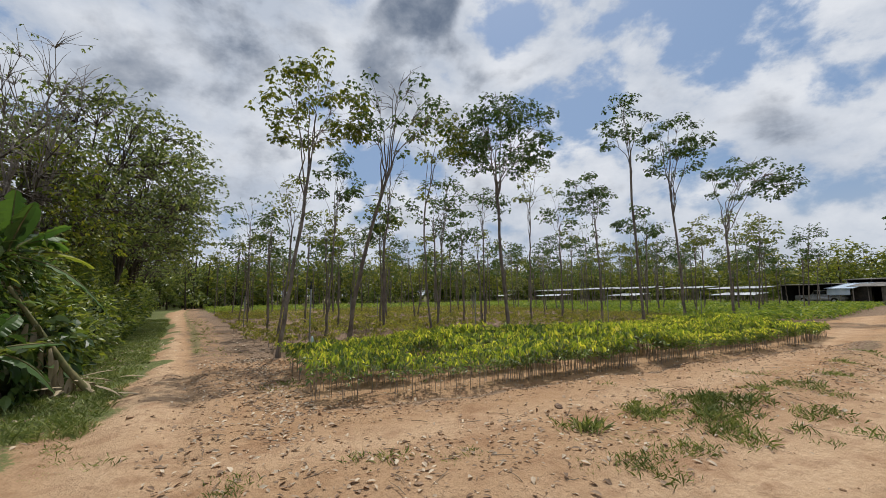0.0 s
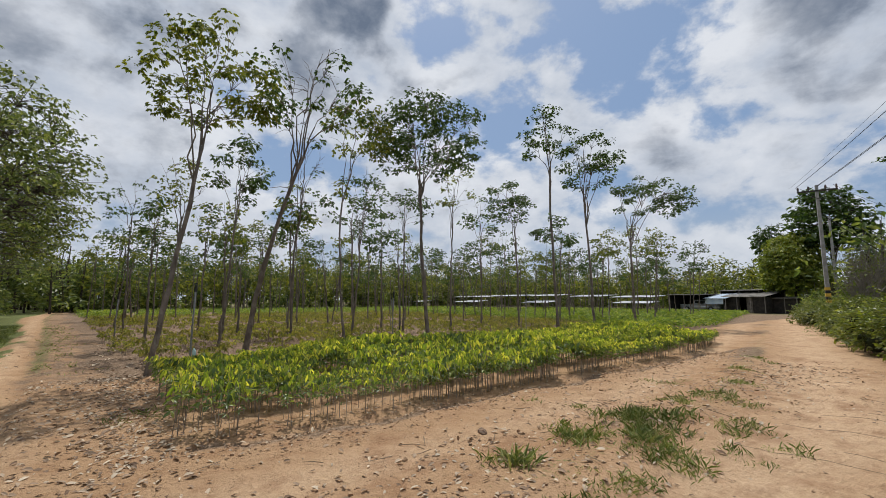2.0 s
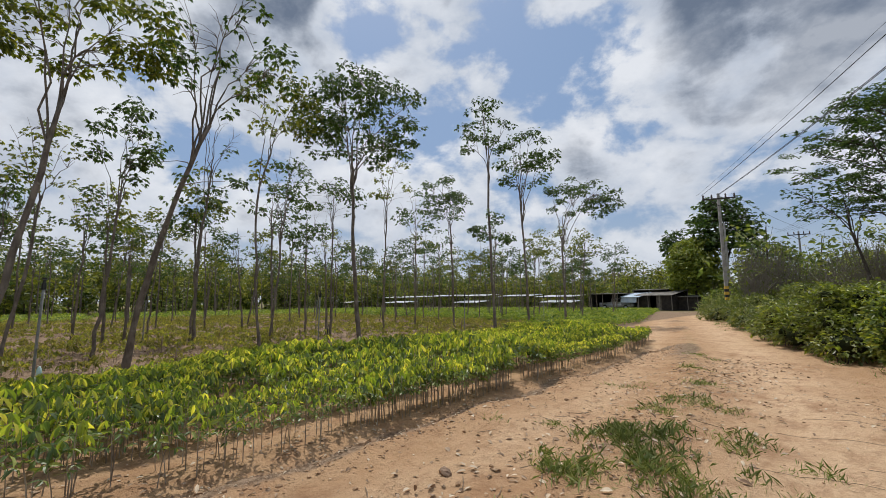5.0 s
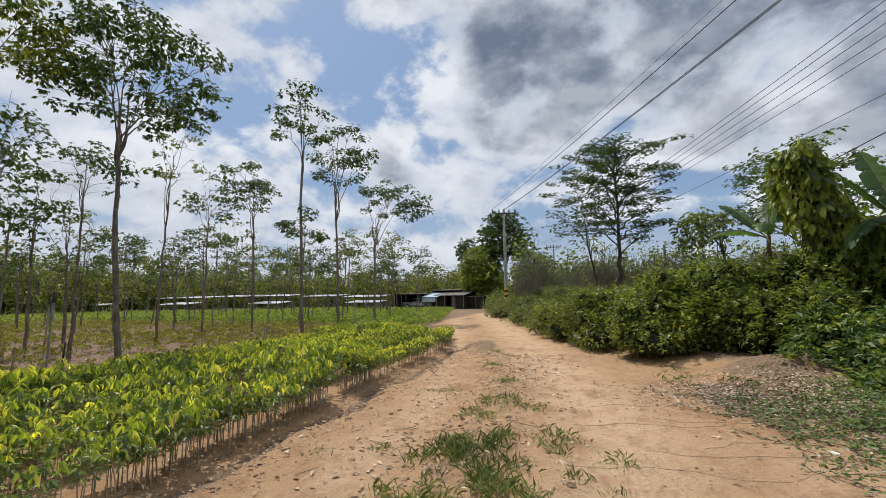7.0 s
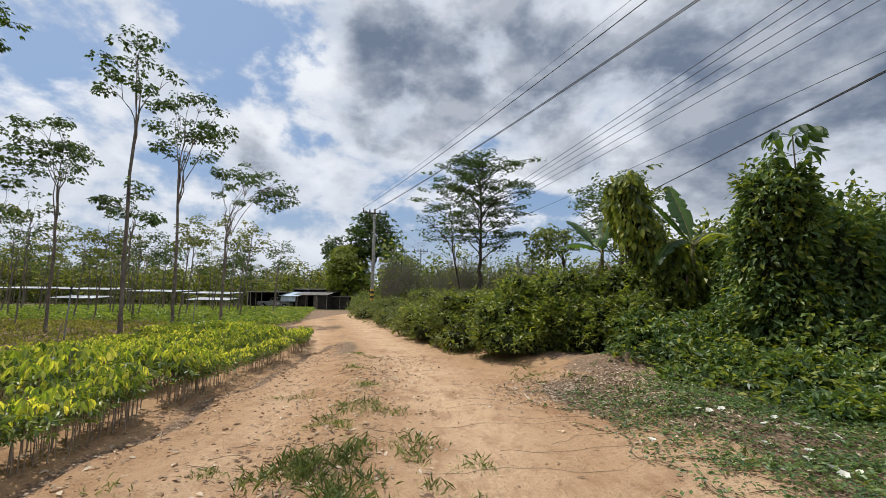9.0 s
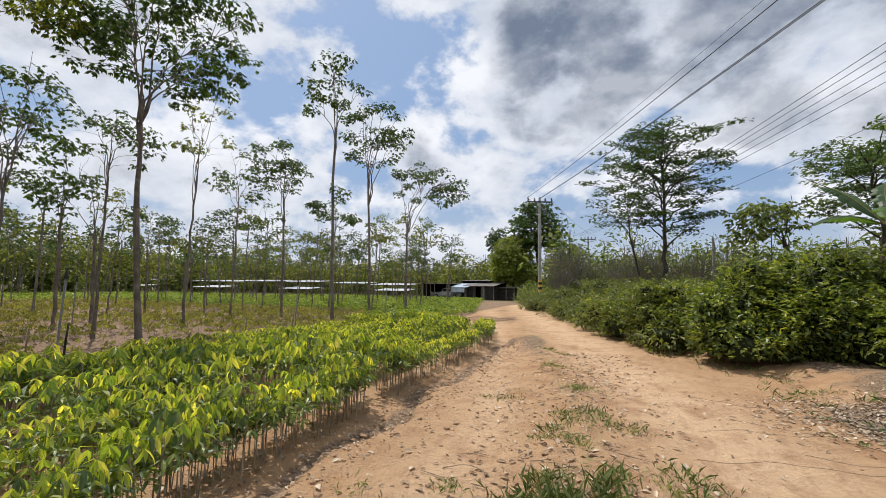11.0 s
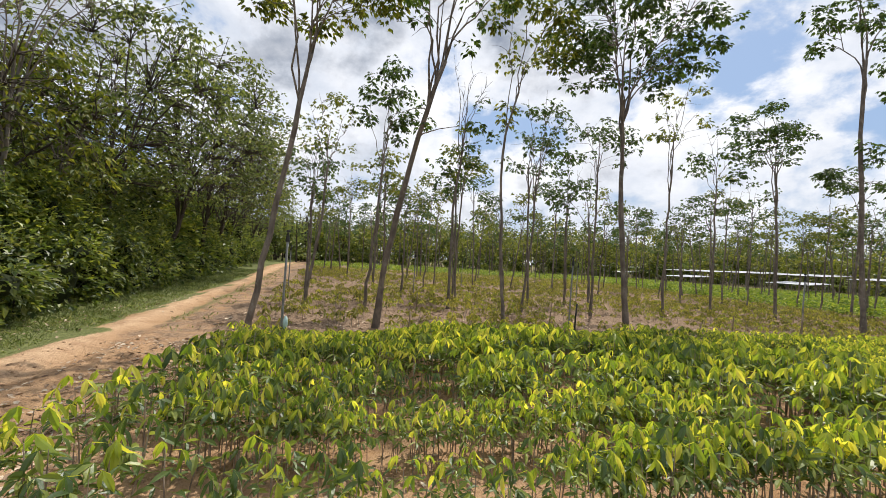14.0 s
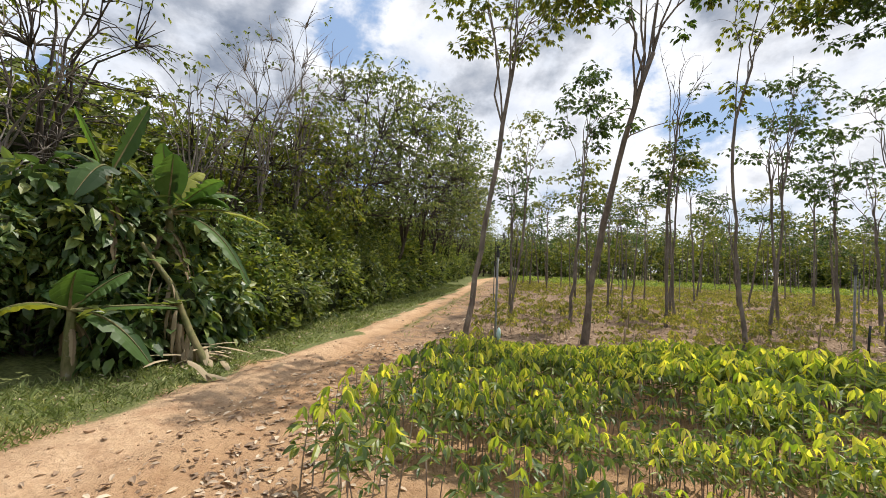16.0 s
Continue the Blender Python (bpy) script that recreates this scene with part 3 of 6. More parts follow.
def seedling(rng, shape, tall, spindly=False):
    """One rubber seedling: bare stem, a dark lower whorl and a pale drooping top flush."""
    stem, young, mature = Heap(), Heap(), Heap()
    lean = rng.normal(0, 0.035, 2)
    pts = np.array([[0, 0, -0.03], [lean[0] * 0.3, lean[1] * 0.3, tall * 0.35], [lean[0] * 0.8, lean[1] * 0.8, tall * 0.7], [lean[0], lean[1], tall]])
    stem.put(*tube(pts, [0.0062, 0.0055, 0.0042, 0.002], 4 if shape is LEAF8 else 3))
    flush = rng.rand() < 0.64
    for level, heap, count, size, droop in ((0.58, mature, rng.randint(2, 4), 0.095, 0.2), (0.78, mature, rng.randint(2, 5), 0.105, 0.35), (0.99, young if flush else mature, rng.randint(2, 4), 0.12, 1.4)):
        if spindly:
            if level < 0.7:
                continue
            size *= 0.9
        top = np.array([lean[0] * level, lean[1] * level, tall * level])
        turn0 = rng.uniform(0, 6.28)
        for k in range(count):
            a = turn0 + k * 2 * np.pi / count + rng.normal(0, 0.3)
            rise = rng.uniform(-0.1, 0.8)
            out = unit(np.array([math.cos(a), math.sin(a), rise]))
            reach = rng.uniform(0.05, 0.12) * (0.6 if spindly else 1.0)
            tip = top + out * reach
            heap.put(np.array([top, tip + [0, 0, 0.003], tip - [0, 0, 0.003]]), np.array([[0, 1, 2]]))
            side = np.array([-math.sin(a), math.cos(a), 0])
            ways = np.array([out, out * 0.45 + side * 0.9, out * 0.45 - side * 0.9])
            ways[:, 2] -= droop + rng.uniform(-0.35, 0.45, 3)
            s = size * rng.uniform(0.7, 1.2, 3)
            leaves(heap, shape, np.repeat(tip[None], 3, 0), ways, s, s * rng.uniform(0.27, 0.37), rng)
    return stem, young, mature


STRIPS = ((-4.34, -3.9), (-5.22, -4.84), (-6.02, -5.52), (-6.9, -6.38), (-7.8, -7.26), (-8.7, -8.16))
BED_START, BED_END = 0.35, 17.2


def stamp(heap, source, at, turn_, size):
    """Adds many turned and scaled copies of a heap's shape to another heap."""
    if source.empty():
        return
    v = np.concatenate(source.v)
    c, s = np.cos(turn_)[:, None], np.sin(turn_)[:, None]
    x = (v[None, :, 0] * c - v[None, :, 1] * s) * size[:, None] + at[:, 0:1]
    y = (v[None, :, 0] * s + v[None, :, 1] * c) * size[:, None] + at[:, 1:2]
    z = v[None, :, 2] * size[:, None] + at[:, 2:3]
    off = (np.arange(len(at)) * len(v))[:, None, None]
    f3 = (np.concatenate(source.f3)[None] + off).reshape(-1, 3) if source.f3 else None
    f4 = (np.concatenate(source.f4)[None] + off).reshape(-1, 4) if source.f4 else None
    heap.put(np.stack([x, y, z], -1).reshape(-1, 3), f3, f4)


def build_bed():
    rng = np.random.RandomState(11)
    spots = []
    for a, b in STRIPS:
        rows_x = np.arange(a, b, 0.112)
        for y in np.arange(BED_START, BED_END, 0.078):
            for x in rows_x:
                spots.append((x, y))
    spots = np.array(spots) + rng.normal(0, 0.026, (len(spots), 2))
    keep = rng.rand(len(spots)) < 0.86
    # ragged corner by the path
    keep &= ~((spots[:, 1] < 0.8) & (spots[:, 0] < -4.9) & (rng.rand(len(spots)) < 0.45))
    # thin places between the strips' plants
    keep &= ~((waves(spots[:, 0] * 1.7, spots[:, 1] * 1.4, 1.2, 4) > 0.45) & (rng.rand(len(spots)) < 0.75))
    spots = spots[keep]
    # the bed follows the road a little at its far end
    spots[:, 0] -= 1.0 * soft(spots[:, 1], 12.5, 18.5)
    z = ground_high(spots[:, 0], spots[:, 1])
    spots = np.column_stack([spots, z])
    detailed = (spots[:, 0] > -6.2) & (spots[:, 1] < 7.5)
    single = (spots[:, 0] > -4.45) & (spots[:, 1] > 0.2) & (spots[:, 1] < 4.4)
    order = np.where(single)[0]
    single[order[260:]] = False
    fine = [seedling(rng, LEAF8, rng.uniform(0.50, 0.64)) for _ in range(8)]
    rough = [seedling(rng, LEAF4, rng.uniform(0.48, 0.62)) for _ in range(8)]
    patch = 0.90 + 0.15 * waves(spots[:, 0], spots[:, 1], 0.7, 2.0)
    # seedlings that stand nearest the track, one by one
    firsts = []
    for stem, young, mature in fine:
        ob = thing("rubber_seedling", (0, 0, 0), "young rubber seedling with yellow-green drooping top leaves", "seedling", "rubber seedlings in the nursery bed")
        child("stem", stem.mesh("stem", STEM), ob)
        if not young.empty():
            child("top_leaves", young.mesh("top_leaves", YOUNG_LEAF), ob, "pale yellow-green young leaves")
        child("lower_leaves", mature.mesh("lower_leaves", MATURE_LEAF), ob, "dark green mature leaves")
        firsts.append(ob)
    used = set()
    for i in np.where(single)[0]:
        k = rng.randint(8)
        m = Matrix.Translation(spots[i]) @ Matrix.Rotation(rng.uniform(0, 6.28), 4, "Z") @ Matrix.Scale(float(patch[i] * rng.uniform(0.85, 1.12)), 4)
        if k not in used:
            used.add(k)
            firsts[k].matrix_basis = m
        else:
            made = copy_thing(firsts[k], m)
            made.matrix_basis = m
    # the rest of the bed
    root = thing("seedling_bed", (0, 0, 0), "dense nursery bed of knee-high rubber seedlings in strips", "seedlings", kind="stuff")
    stems, tops, lows = Heap(), Heap(), Heap()
    for pool, mask in ((fine, detailed & ~single), (rough, ~detailed & ~single)):
        pick = rng.randint(0, 8, len(spots))
        for k, (stem, young, mature) in enumerate(pool):
            some = np.where(mask & (pick == k))[0]
            if not len(some):
                continue
            turn_, size = rng.uniform(0, 6.28, len(some)), patch[some] * rng.uniform(0.82, 1.14, len(some))
            for heap, source in ((stems, stem), (tops, young), (lows, mature)):
                stamp(heap, source, spots[some], turn_, size)
    for name, heap, mat in (("stems", stems, STEM), ("top_leaves", tops, YOUNG_LEAF), ("lower_leaves", lows, MATURE_LEAF)):
        tagged(child(name, heap.mesh(name, mat), root), kind="stuff")


build_bed()


BED_LEAF = leaf_material("bed_leaf", (0.085, 0.15, 0.026), (0.17, 0.25, 0.04), (0.36, 0.40, 0.065), 0.46)


TIRED_LEAF = leaf_material("tired_seedling_leaf", (0.11, 0.115, 0.034), (0.22, 0.22, 0.052), (0.42, 0.36, 0.10), 0.42)


def build_field():
    """Sparse, yellowing seedlings on the brown soil, and the green beds behind them."""
    rng = np.random.RandomState(23)
    pool = [seedling(rng, LEAF4, rng.uniform(0.14, 0.28), True) for _ in range(6)]
    spots = []
    for x in np.arange(-40, -9.0, 0.46):
        for y in np.arange(-2.0, 24.5, 0.24):
            spots.append((x, y))
    spots = np.array(spots) + rng.normal(0, 0.06, (len(spots), 2))
    x, y = spots.T
    ok = (y > path_mid(x) + 1.9 + 0.02 * np.minimum(-9 - x, 20) + 0.5 * soft(x, -14, -10)) & (y < 22.6 - 0.06 * (x + 12)) & (rng.rand(len(x)) < 0.68 + 0.4 * waves(x, y, 0.4, 1.4))
    ok &= ~((x > -11) & (y > 17.5))
    spots = spots[ok]
    spots = np.column_stack([spots, ground_high(spots[:, 0], spots[:, 1])])
    root = thing("field_seedlings", (0, 0, 0), "sparse yellowing seedlings on brown littered soil", "seedlings", kind="stuff")
    stems, tops, lows = Heap(), Heap(), Heap()
    pick = rng.randint(0, 6, len(spots))
    for k, (stem, young, mature) in enumerate(pool):
        some = np.where(pick == k)[0]
        turn_, size = rng.uniform(0, 6.28, len(some)), rng.uniform(0.8, 1.35, len(some))
        for heap, source in ((stems, stem), (tops, young), (lows, mature)):
            stamp(heap, source, spots[some], turn_, size)
    for name, heap, mat in (("stems", stems, STEM), ("top_leaves", tops, YELLOW_LEAF), ("lower_leaves", lows, TIRED_LEAF)):
        tagged(child(name, heap.mesh(name, mat), root), kind="stuff")
    # green beds at the back and along the road
    for label, x0, x1, y0, y1, step, mat in (("second green nursery bed along the dirt road", -41, -8.6, 18.5, 55.0, 0.33, BED_LEAF), ("far green nursery bed below the rubber trees", -58, -41, -4.0, 46.0, 0.46, BED_LEAF)):
        gx, gy = np.meshgrid(np.arange(x0, x1, step), np.arange(y0, y1, step), indexing="ij")
        p = np.stack([gx.ravel(), gy.ravel()], -1) + rng.normal(0, step * 0.22, (gx.size, 2))
        left = road_at(p[:, 1])[1]
        front = 23.4 - 0.06 * (p[:, 0] + 12)
        strips = ((p[:, 1] + 0.06 * p[:, 0] - 22.6) % 6.4) > 1.1
        p = p[(p[:, 0] < left - 0.45) & (p[:, 1] > path_mid(p[:, 0]) + 2.5) & strips & ((p[:, 0] < -41) | (p[:, 0] > -11.5) | (p[:, 1] > front))]
        heap = Heap()
        k = 9
        at = np.repeat(np.column_stack([p, ground_high(p[:, 0], p[:, 1])]), k, 0)
        at[:, :2] += rng.normal(0, 0.14, (len(at), 2))
        at[:, 2] += rng.uniform(0.10, 0.44, len(at))
        leaves(heap, LEAF4, at, spread(rng, len(at), -0.7, 0.5), rng.uniform(0.14, 0.25, len(at)), 0.09, rng)
        bed = thing("seedling_bed", (0, 0, 0), label, "seedlings", kind="stuff")
        tagged(child("leaves", heap.mesh("leaves", mat), bed), kind="stuff")


build_field()

# ================= trees =================


def cluster(heap, at, rng, leafs=10, size=0.15, reach=0.20, flat=1.0):
    """A shoot tip of a rubber tree: a whorl of three-fold leaves that hang from their stalks."""
    out = spread(rng, leafs, -0.45, 0.75) * [1, 1, flat]
    tip = at + out * rng.uniform(0.5, 1.15, (leafs, 1)) * reach
    side = unit(np.cross(out, [0, 0, 1.0]))
    for swing in (-0.7, 0.0, 0.7):
        way = out * [1, 1, 0.4] + side * swing + [0, 0, -0.75 * flat] + rng.normal(0, 0.2, (leafs, 3))
        s = size * rng.uniform(0.7, 1.2, leafs)
        leaves(heap, LEAF4, tip, way, s, s * 0.46, rng)


def rubber_tree(trunk, crown, rng, limbs=5, tips=40, leafs=10, thick=0.07, size=0.15, bare=0.1, clumps=(), reach=0.22, flat=1.0):
    """Trunk line, then limbs from its end into a crown (middle, radius, half height). Returns heaps of wood and leaves."""
    woods, green = [Heap() for _ in range(limbs)], Heap()
    trunk = np.asarray(trunk, float)
    s = np.linspace(0, 1, 12)
    seg = np.concatenate([[0], np.cumsum(np.linalg.norm(np.diff(trunk, axis=0), axis=1))])
    line = np.stack([np.interp(s * seg[-1], seg, trunk[:, k]) for k in range(3)], -1)
    line[1:-1] += rng.normal(0, 0.015, (10, 3)) * [1, 1, 0.2]
    radii = thick * np.interp(s, [0, 0.06, 0.5, 1], [1.35, 1.0, 0.82, 0.58]) * (1 + rng.normal(0, 0.07, 12))
    trunk_heap = Heap()
    trunk_heap.put(*tube(line, radii, 8))
    mid, rad, half = np.asarray(crown[0], float), crown[1], crown[2]
    start = line[-1]
    ends = []
    for k in range(limbs):
        a = k * 2.4 + rng.uniform(-0.4, 0.4)
        r = rad * rng.uniform(0.35, 0.95)
        ends.append(mid + [r * math.cos(a), r * math.sin(a), half * rng.uniform(-0.1, 0.85)])
    ends[0] = mid + [rng.normal(0, 0.15) * rad, rng.normal(0, 0.15) * rad, half * 0.95]
    lines = []
    for k, end in enumerate(ends):
        from_ = line[-1 - (k % 3)]
        pts = bow(from_, end, [0.12 * (end[0] - from_[0]), 0.12 * (end[1] - from_[1]), 0.55 * (end[2] - from_[2])], rng, 8, 0.03)
        woods[k].put(*tube(pts, np.linspace(thick * 0.36, thick * 0.08, 8), 5))
        lines.append(pts)
    for c in range(tips):
        d = spread(rng, 1, -0.75, 1.0)[0]
        at = mid + d * [rad, rad, half] * rng.uniform(0.45, 1.0) ** 0.6
        which = int(np.argmin([np.linalg.norm(p[3:] - at, axis=1).min() for p in lines]))
        best = lines[which]
        k = 1 + np.argmin(np.linalg.norm(best[1:7] - at, axis=1) + 0.35 * np.maximum(0, best[1:7, 2] - at[2] + 0.3))
        k = max(1, min(k, 6))
        foot = best[k]
        if np.linalg.norm(at - foot) > 1.35 * rad:
            continue
        pts = bow(foot, at, [0.2 * (at[0] - foot[0]), 0.2 * (at[1] - foot[1]), 0.5 * abs(at[2] - foot[2]) + 0.1], rng, 5, 0.04)
        woods[which].put(*tube(pts, np.linspace(thick * 0.17, thick * 0.05, 5), 3))
        if rng.rand() > bare:
            cluster(green, pts[-1], rng, max(3, int(leafs * rng.uniform(0.6, 1.3))), size, reach, flat)
            if rng.rand() < 0.5:
                cluster(green, pts[3], rng, max(2, leafs // 2), size, reach, flat)
    for at, many in clumps:
        at = np.asarray(at, float)
        k = np.argmin(np.linalg.norm(line - at, axis=1) + 0.6 * np.maximum(0, line[:, 2] - at[2] + 0.2))
        trunk_heap.put(*tube(bow(line[k], at, [0, 0, 0.2], rng, 4), np.linspace(thick * 0.25, thick * 0.07, 4), 4))
        for _ in range(many):
            cluster(green, at + rng.normal(0, 0.22, 3) * [1, 1, 0.7], rng, leafs, size, reach)
    return trunk_heap, woods, green


def plant(name, heaps, at, label, leaf, bark=BARK, group="", category="tree"):
    root = thing(name, at, label, category, group)
    child("trunk", heaps[0].mesh("trunk", bark, True), root)
    for limb in heaps[1]:
        child("limb", limb.mesh("limb", bark, True), root)
    if not heaps[2].empty():
        child("crown", heaps[2].mesh("crown", leaf), root)
    return root


def own_tree(base, rest, crown, label, leaf, seed, **options):
    """A tree of its own, given in the place's metres; its parts are stored about its base."""
    options["leafs"] = int(options["leafs"] * 2.0)
    options["size"] = options["size"] * 0.80
    options["tips"] = int(options["tips"] * 1.15)
    rng = np.random.RandomState(seed)
    b = np.array([base[0], base[1], gz(*base) - 0.06])
    trunk = [np.zeros(3)] + [np.asarray(p, float) - b for p in rest]
    options["clumps"] = [(np.asarray(p, float) - b, many) for p, many in options.get("clumps", ())]
    heaps = rubber_tree(trunk, (np.asarray(crown[0], float) - b, crown[1], crown[2]), rng, **options)
    return plant("rubber_tree", heaps, tuple(b), label, leaf, group="rubber trees along the nursery")


own_tree((-9.25, 0.25), [(-9.3, 0.5, 1.8), (-9.4, 0.78, 3.7), (-9.5, 0.95, 5.1)], ((-9.45, 1.0, 6.7), 1.55, 1.5),
         "slim rubber tree with a pale yellowish airy crown", PALE_TREE_LEAF, 1, limbs=6, tips=62, leafs=9, thick=0.058, size=0.15, bare=0.05)
own_tree((-11.0, 2.45), [(-10.7, 2.6, 1.6), (-10.45, 2.85, 3.0), (-10.2, 3.02, 3.95), (-9.85, 3.45, 5.5)], ((-9.6, 3.7, 7.1), 1.75, 1.55),
         "leaning rubber tree with a knotted trunk and sparse crown", TREE_LEAF, 2, limbs=8, tips=52, leafs=8, thick=0.07, size=0.16, bare=0.52,
         clumps=(((-10.5, 2.7, 4.6), 3), ((-10.0, 3.9, 4.3), 1)))
own_tree((-11.5, 5.55), [(-11.6, 5.4, 2.2), (-11.6, 5.3, 4.4), (-11.45, 5.6, 5.8)], ((-11.35, 5.9, 7.3), 1.15, 1.25),
         "thin rubber tree with a yellow-green crown", PALE_TREE_LEAF, 3, limbs=4, tips=30, leafs=10, thick=0.042, size=0.16, bare=0.1, clumps=(((-11.7, 5.0, 5.4), 2),))
own_tree((-11.2, 8.7), [(-11.3, 8.55, 2.0), (-11.4, 8.48, 3.5), (-11.35, 8.4, 5.3)], ((-11.1, 8.6, 7.5), 2.25, 1.75),
         "sturdy rubber tree with a broad dark green crown", TREE_LEAF, 4, limbs=8, tips=115, leafs=11, thick=0.075, size=0.16, bare=0.03)
own_tree((-11.25, 16.35), [(-11.35, 16.3, 3.0), (-11.45, 16.25, 6.6), (-11.4, 16.3, 8.2)], ((-11.4, 16.2, 9.7), 1.3, 1.7),
         "tall slim rubber tree with tufted dark crown", TREE_LEAF, 5, limbs=5, tips=22, leafs=12, thick=0.07, size=0.18, bare=0.08, reach=0.27,
         clumps=(((-11.9, 15.9, 4.8), 4), ((-10.9, 16.7, 4.4), 4), ((-11.2, 16.3, 5.4), 3)))
own_tree((-11.65, 20.0), [(-11.75, 19.95, 3.5), (-11.9, 19.85, 6.8)], ((-11.6, 20.0, 9.2), 1.9, 1.9),
         "tall rubber tree with an open fan of branches", TREE_LEAF, 6, limbs=9, tips=42, leafs=12, thick=0.075, size=0.18, bare=0.12, reach=0.27)
own_tree((-11.85, 24.6), [(-11.85, 24.6, 2.5), (-11.85, 24.55, 5.1)], ((-10.6, 25.1, 7.7), 2.3, 1.4),
         "forked rubber tree with a lopsided crown", TREE_LEAF, 7, limbs=7, tips=44, leafs=12, thick=0.085, size=0.19, bare=0.05, reach=0.28, clumps=(((-12.3, 24.4, 8.6), 6),))
own_tree((-13.4, 2.2), [(-13.4, 2.4, 2.5), (-13.4, 2.5, 4.4)], ((-13.4, 2.5, 5.7), 0.95, 1.3),
         "slender rubber tree with a small tufted crown", TREE_LEAF, 8, limbs=5, tips=26, leafs=10, thick=0.046, size=0.15, bare=0.15)
own_tree((-13.6, 0.6), [(-13.63, 0.9, 2.4), (-13.65, 1.0, 3.9)], ((-13.65, 1.0, 5.0), 0.85, 1.0),
         "slender rubber tree with a thin pale crown", PALE_TREE_LEAF, 9, limbs=5, tips=22, leafs=6, thick=0.042, size=0.13, bare=0.3)
own_tree((-14.6, 4.8), [(-14.6, 4.8, 3.3), (-14.5, 5.0, 5.6)], ((-14.5, 5.2, 7.0), 0.75, 1.2),
         "nearly bare rubber tree with a few leaf tufts", TREE_LEAF, 10, limbs=6, tips=20, leafs=7, thick=0.046, size=0.15, bare=0.9,
         clumps=(((-14.4, 5.6, 5.4), 4), ((-14.5, 5.1, 5.0), 3)))
own_tree((-14.5, 7.2), [(-14.42, 7.4, 2.4), (-14.38, 7.5, 4.2)], ((-14.35, 7.6, 5.8), 1.0, 1.4),
         "slender rubber tree with upright branches and small leaf tufts", TREE_LEAF, 12, limbs=7, tips=24, leafs=8, thick=0.046, size=0.15, bare=0.35)
own_tree((-14.4, 9.6), [(-14.4, 9.6, 3.0), (-14.4, 9.6, 4.6)], ((-14.4, 9.6, 5.6), 1.25, 0.95),
         "slender rubber tree with a flat loose crown", TREE_LEAF, 13, limbs=5, tips=24, leafs=9, thick=0.046, size=0.15, bare=0.15)
own_tree((-14.3, 12.2), [(-14.28, 12.22, 3.0), (-14.25, 12.3, 5.2)], ((-14.1, 12.5, 7.0), 1.1, 1.4),
         "slender rubber tree with a sparse pinkish-green crown", PALE_TREE_LEAF, 14, limbs=6, tips=26, leafs=7, thick=0.046, size=0.15, bare=0.25)
own_tree((-15.6, 18.4), [(-15.65, 18.4, 3.0), (-15.7, 18.3, 5.4)], ((-15.9, 18.0, 7.2), 1.5, 1.5),
         "rubber tree with a dense dark rounded crown", TREE_LEAF, 15, limbs=6, tips=44, leafs=11, thick=0.065, size=0.17, bare=0.05, reach=0.26)


def build_plantation():
    """Rows of young rubber trees behind the first ones: a few kinds, each copied."""
    kinds = []
    for k in range(9):
        rng = np.random.RandomState(100 + k)
        tall = rng.uniform(4.6, 7.0)
        lean = rng.normal(0, 0.22, 2)
        rad = rng.uniform(0.75, 1.35)
        half = rng.uniform(0.8, 1.4)
        fork = np.array([lean[0], lean[1], tall - 1.3 * half])
        heaps = rubber_tree([np.zeros(3), fork * [0.5, 0.5, 0.5], fork], (np.array([lean[0] * 1.2, lean[1] * 1.2, tall - half * 0.6]), rad, half), rng,
                            limbs=rng.randint(4, 7), tips=rng.randint(18, 34), leafs=13, thick=rng.uniform(0.036, 0.050), size=0.14, bare=(0.15, 0.1, 0.6, 0.2, 0.35, 0.1, 0.45, 0.15, 0.25)[k], reach=0.26)
        pale = k % 2 == 1
        kinds.append(plant("rubber_tree", heaps, (0, 0, 0), "slender young rubber tree with a light crown" if pale else "slender young rubber tree with a small dark crown", PALE_TREE_LEAF if pale else TREE_LEAF, group="young rubber trees in the field"))
    rng = np.random.RandomState(77)
    used = set()
    for row, x in enumerate((-17.6, -21.0, -24.6, -28.4, -32.5, -37.0, -42.0, -47.5, -53.5)):
        for y in np.arange(-2.0, 54, 2.5 + 0.05 * row):
            px, py = x + rng.normal(0, 0.35), y + rng.normal(0, 0.6)
            if py < path_mid(px) + 2.4 or rng.rand() < 0.2 or (px > -30 and py > 48):
                continue
            k = rng.randint(9)
            m = pose(px, py, gz(px, py) - 0.05, rng.normal(0, 2), rng.normal(0, 2), rng.uniform(0, 360)) @ Matrix.Scale(rng.uniform(0.85, 1.15), 4)
            if k in used:
                copy_thing(kinds[k], m).matrix_basis = m
            else:
                used.add(k)
                kinds[k].matrix_basis = m
    for px, py, k, size in ((-15.8, 22.5, 0, 1.1), (-15.2, 26.5, 5, 1.2), (-15.0, 31.0, 3, 1.2), (-13.0, 29.5, 7, 1.25), (-12.5, 34.0, 4, 1.0), (-16.5, 35.5, 8, 1.1), (-14.5, 39.5, 0, 1.1),
                            (-15.6, 15.4, 2, 1.15), (-17.0, 5.6, 4, 1.1), (-16.6, 2.9, 7, 1.0), (-16.8, 8.4, 0, 1.05), (-16.9, 11.0, 6, 1.1), (-15.4, 0.4, 8, 0.9), (-20.0, 45.0, 1, 1.2), (-24.0, 47.0, 3, 1.2)):
        m = pose(px, py, gz(px, py) - 0.05, 0, 0, px * 77 + py * 31) @ Matrix.Scale(size, 4)
        if k in used:
            copy_thing(kinds[k], m).matrix_basis = m
        else:
            used.add(k)
            kinds[k].matrix_basis = m


build_plantation()


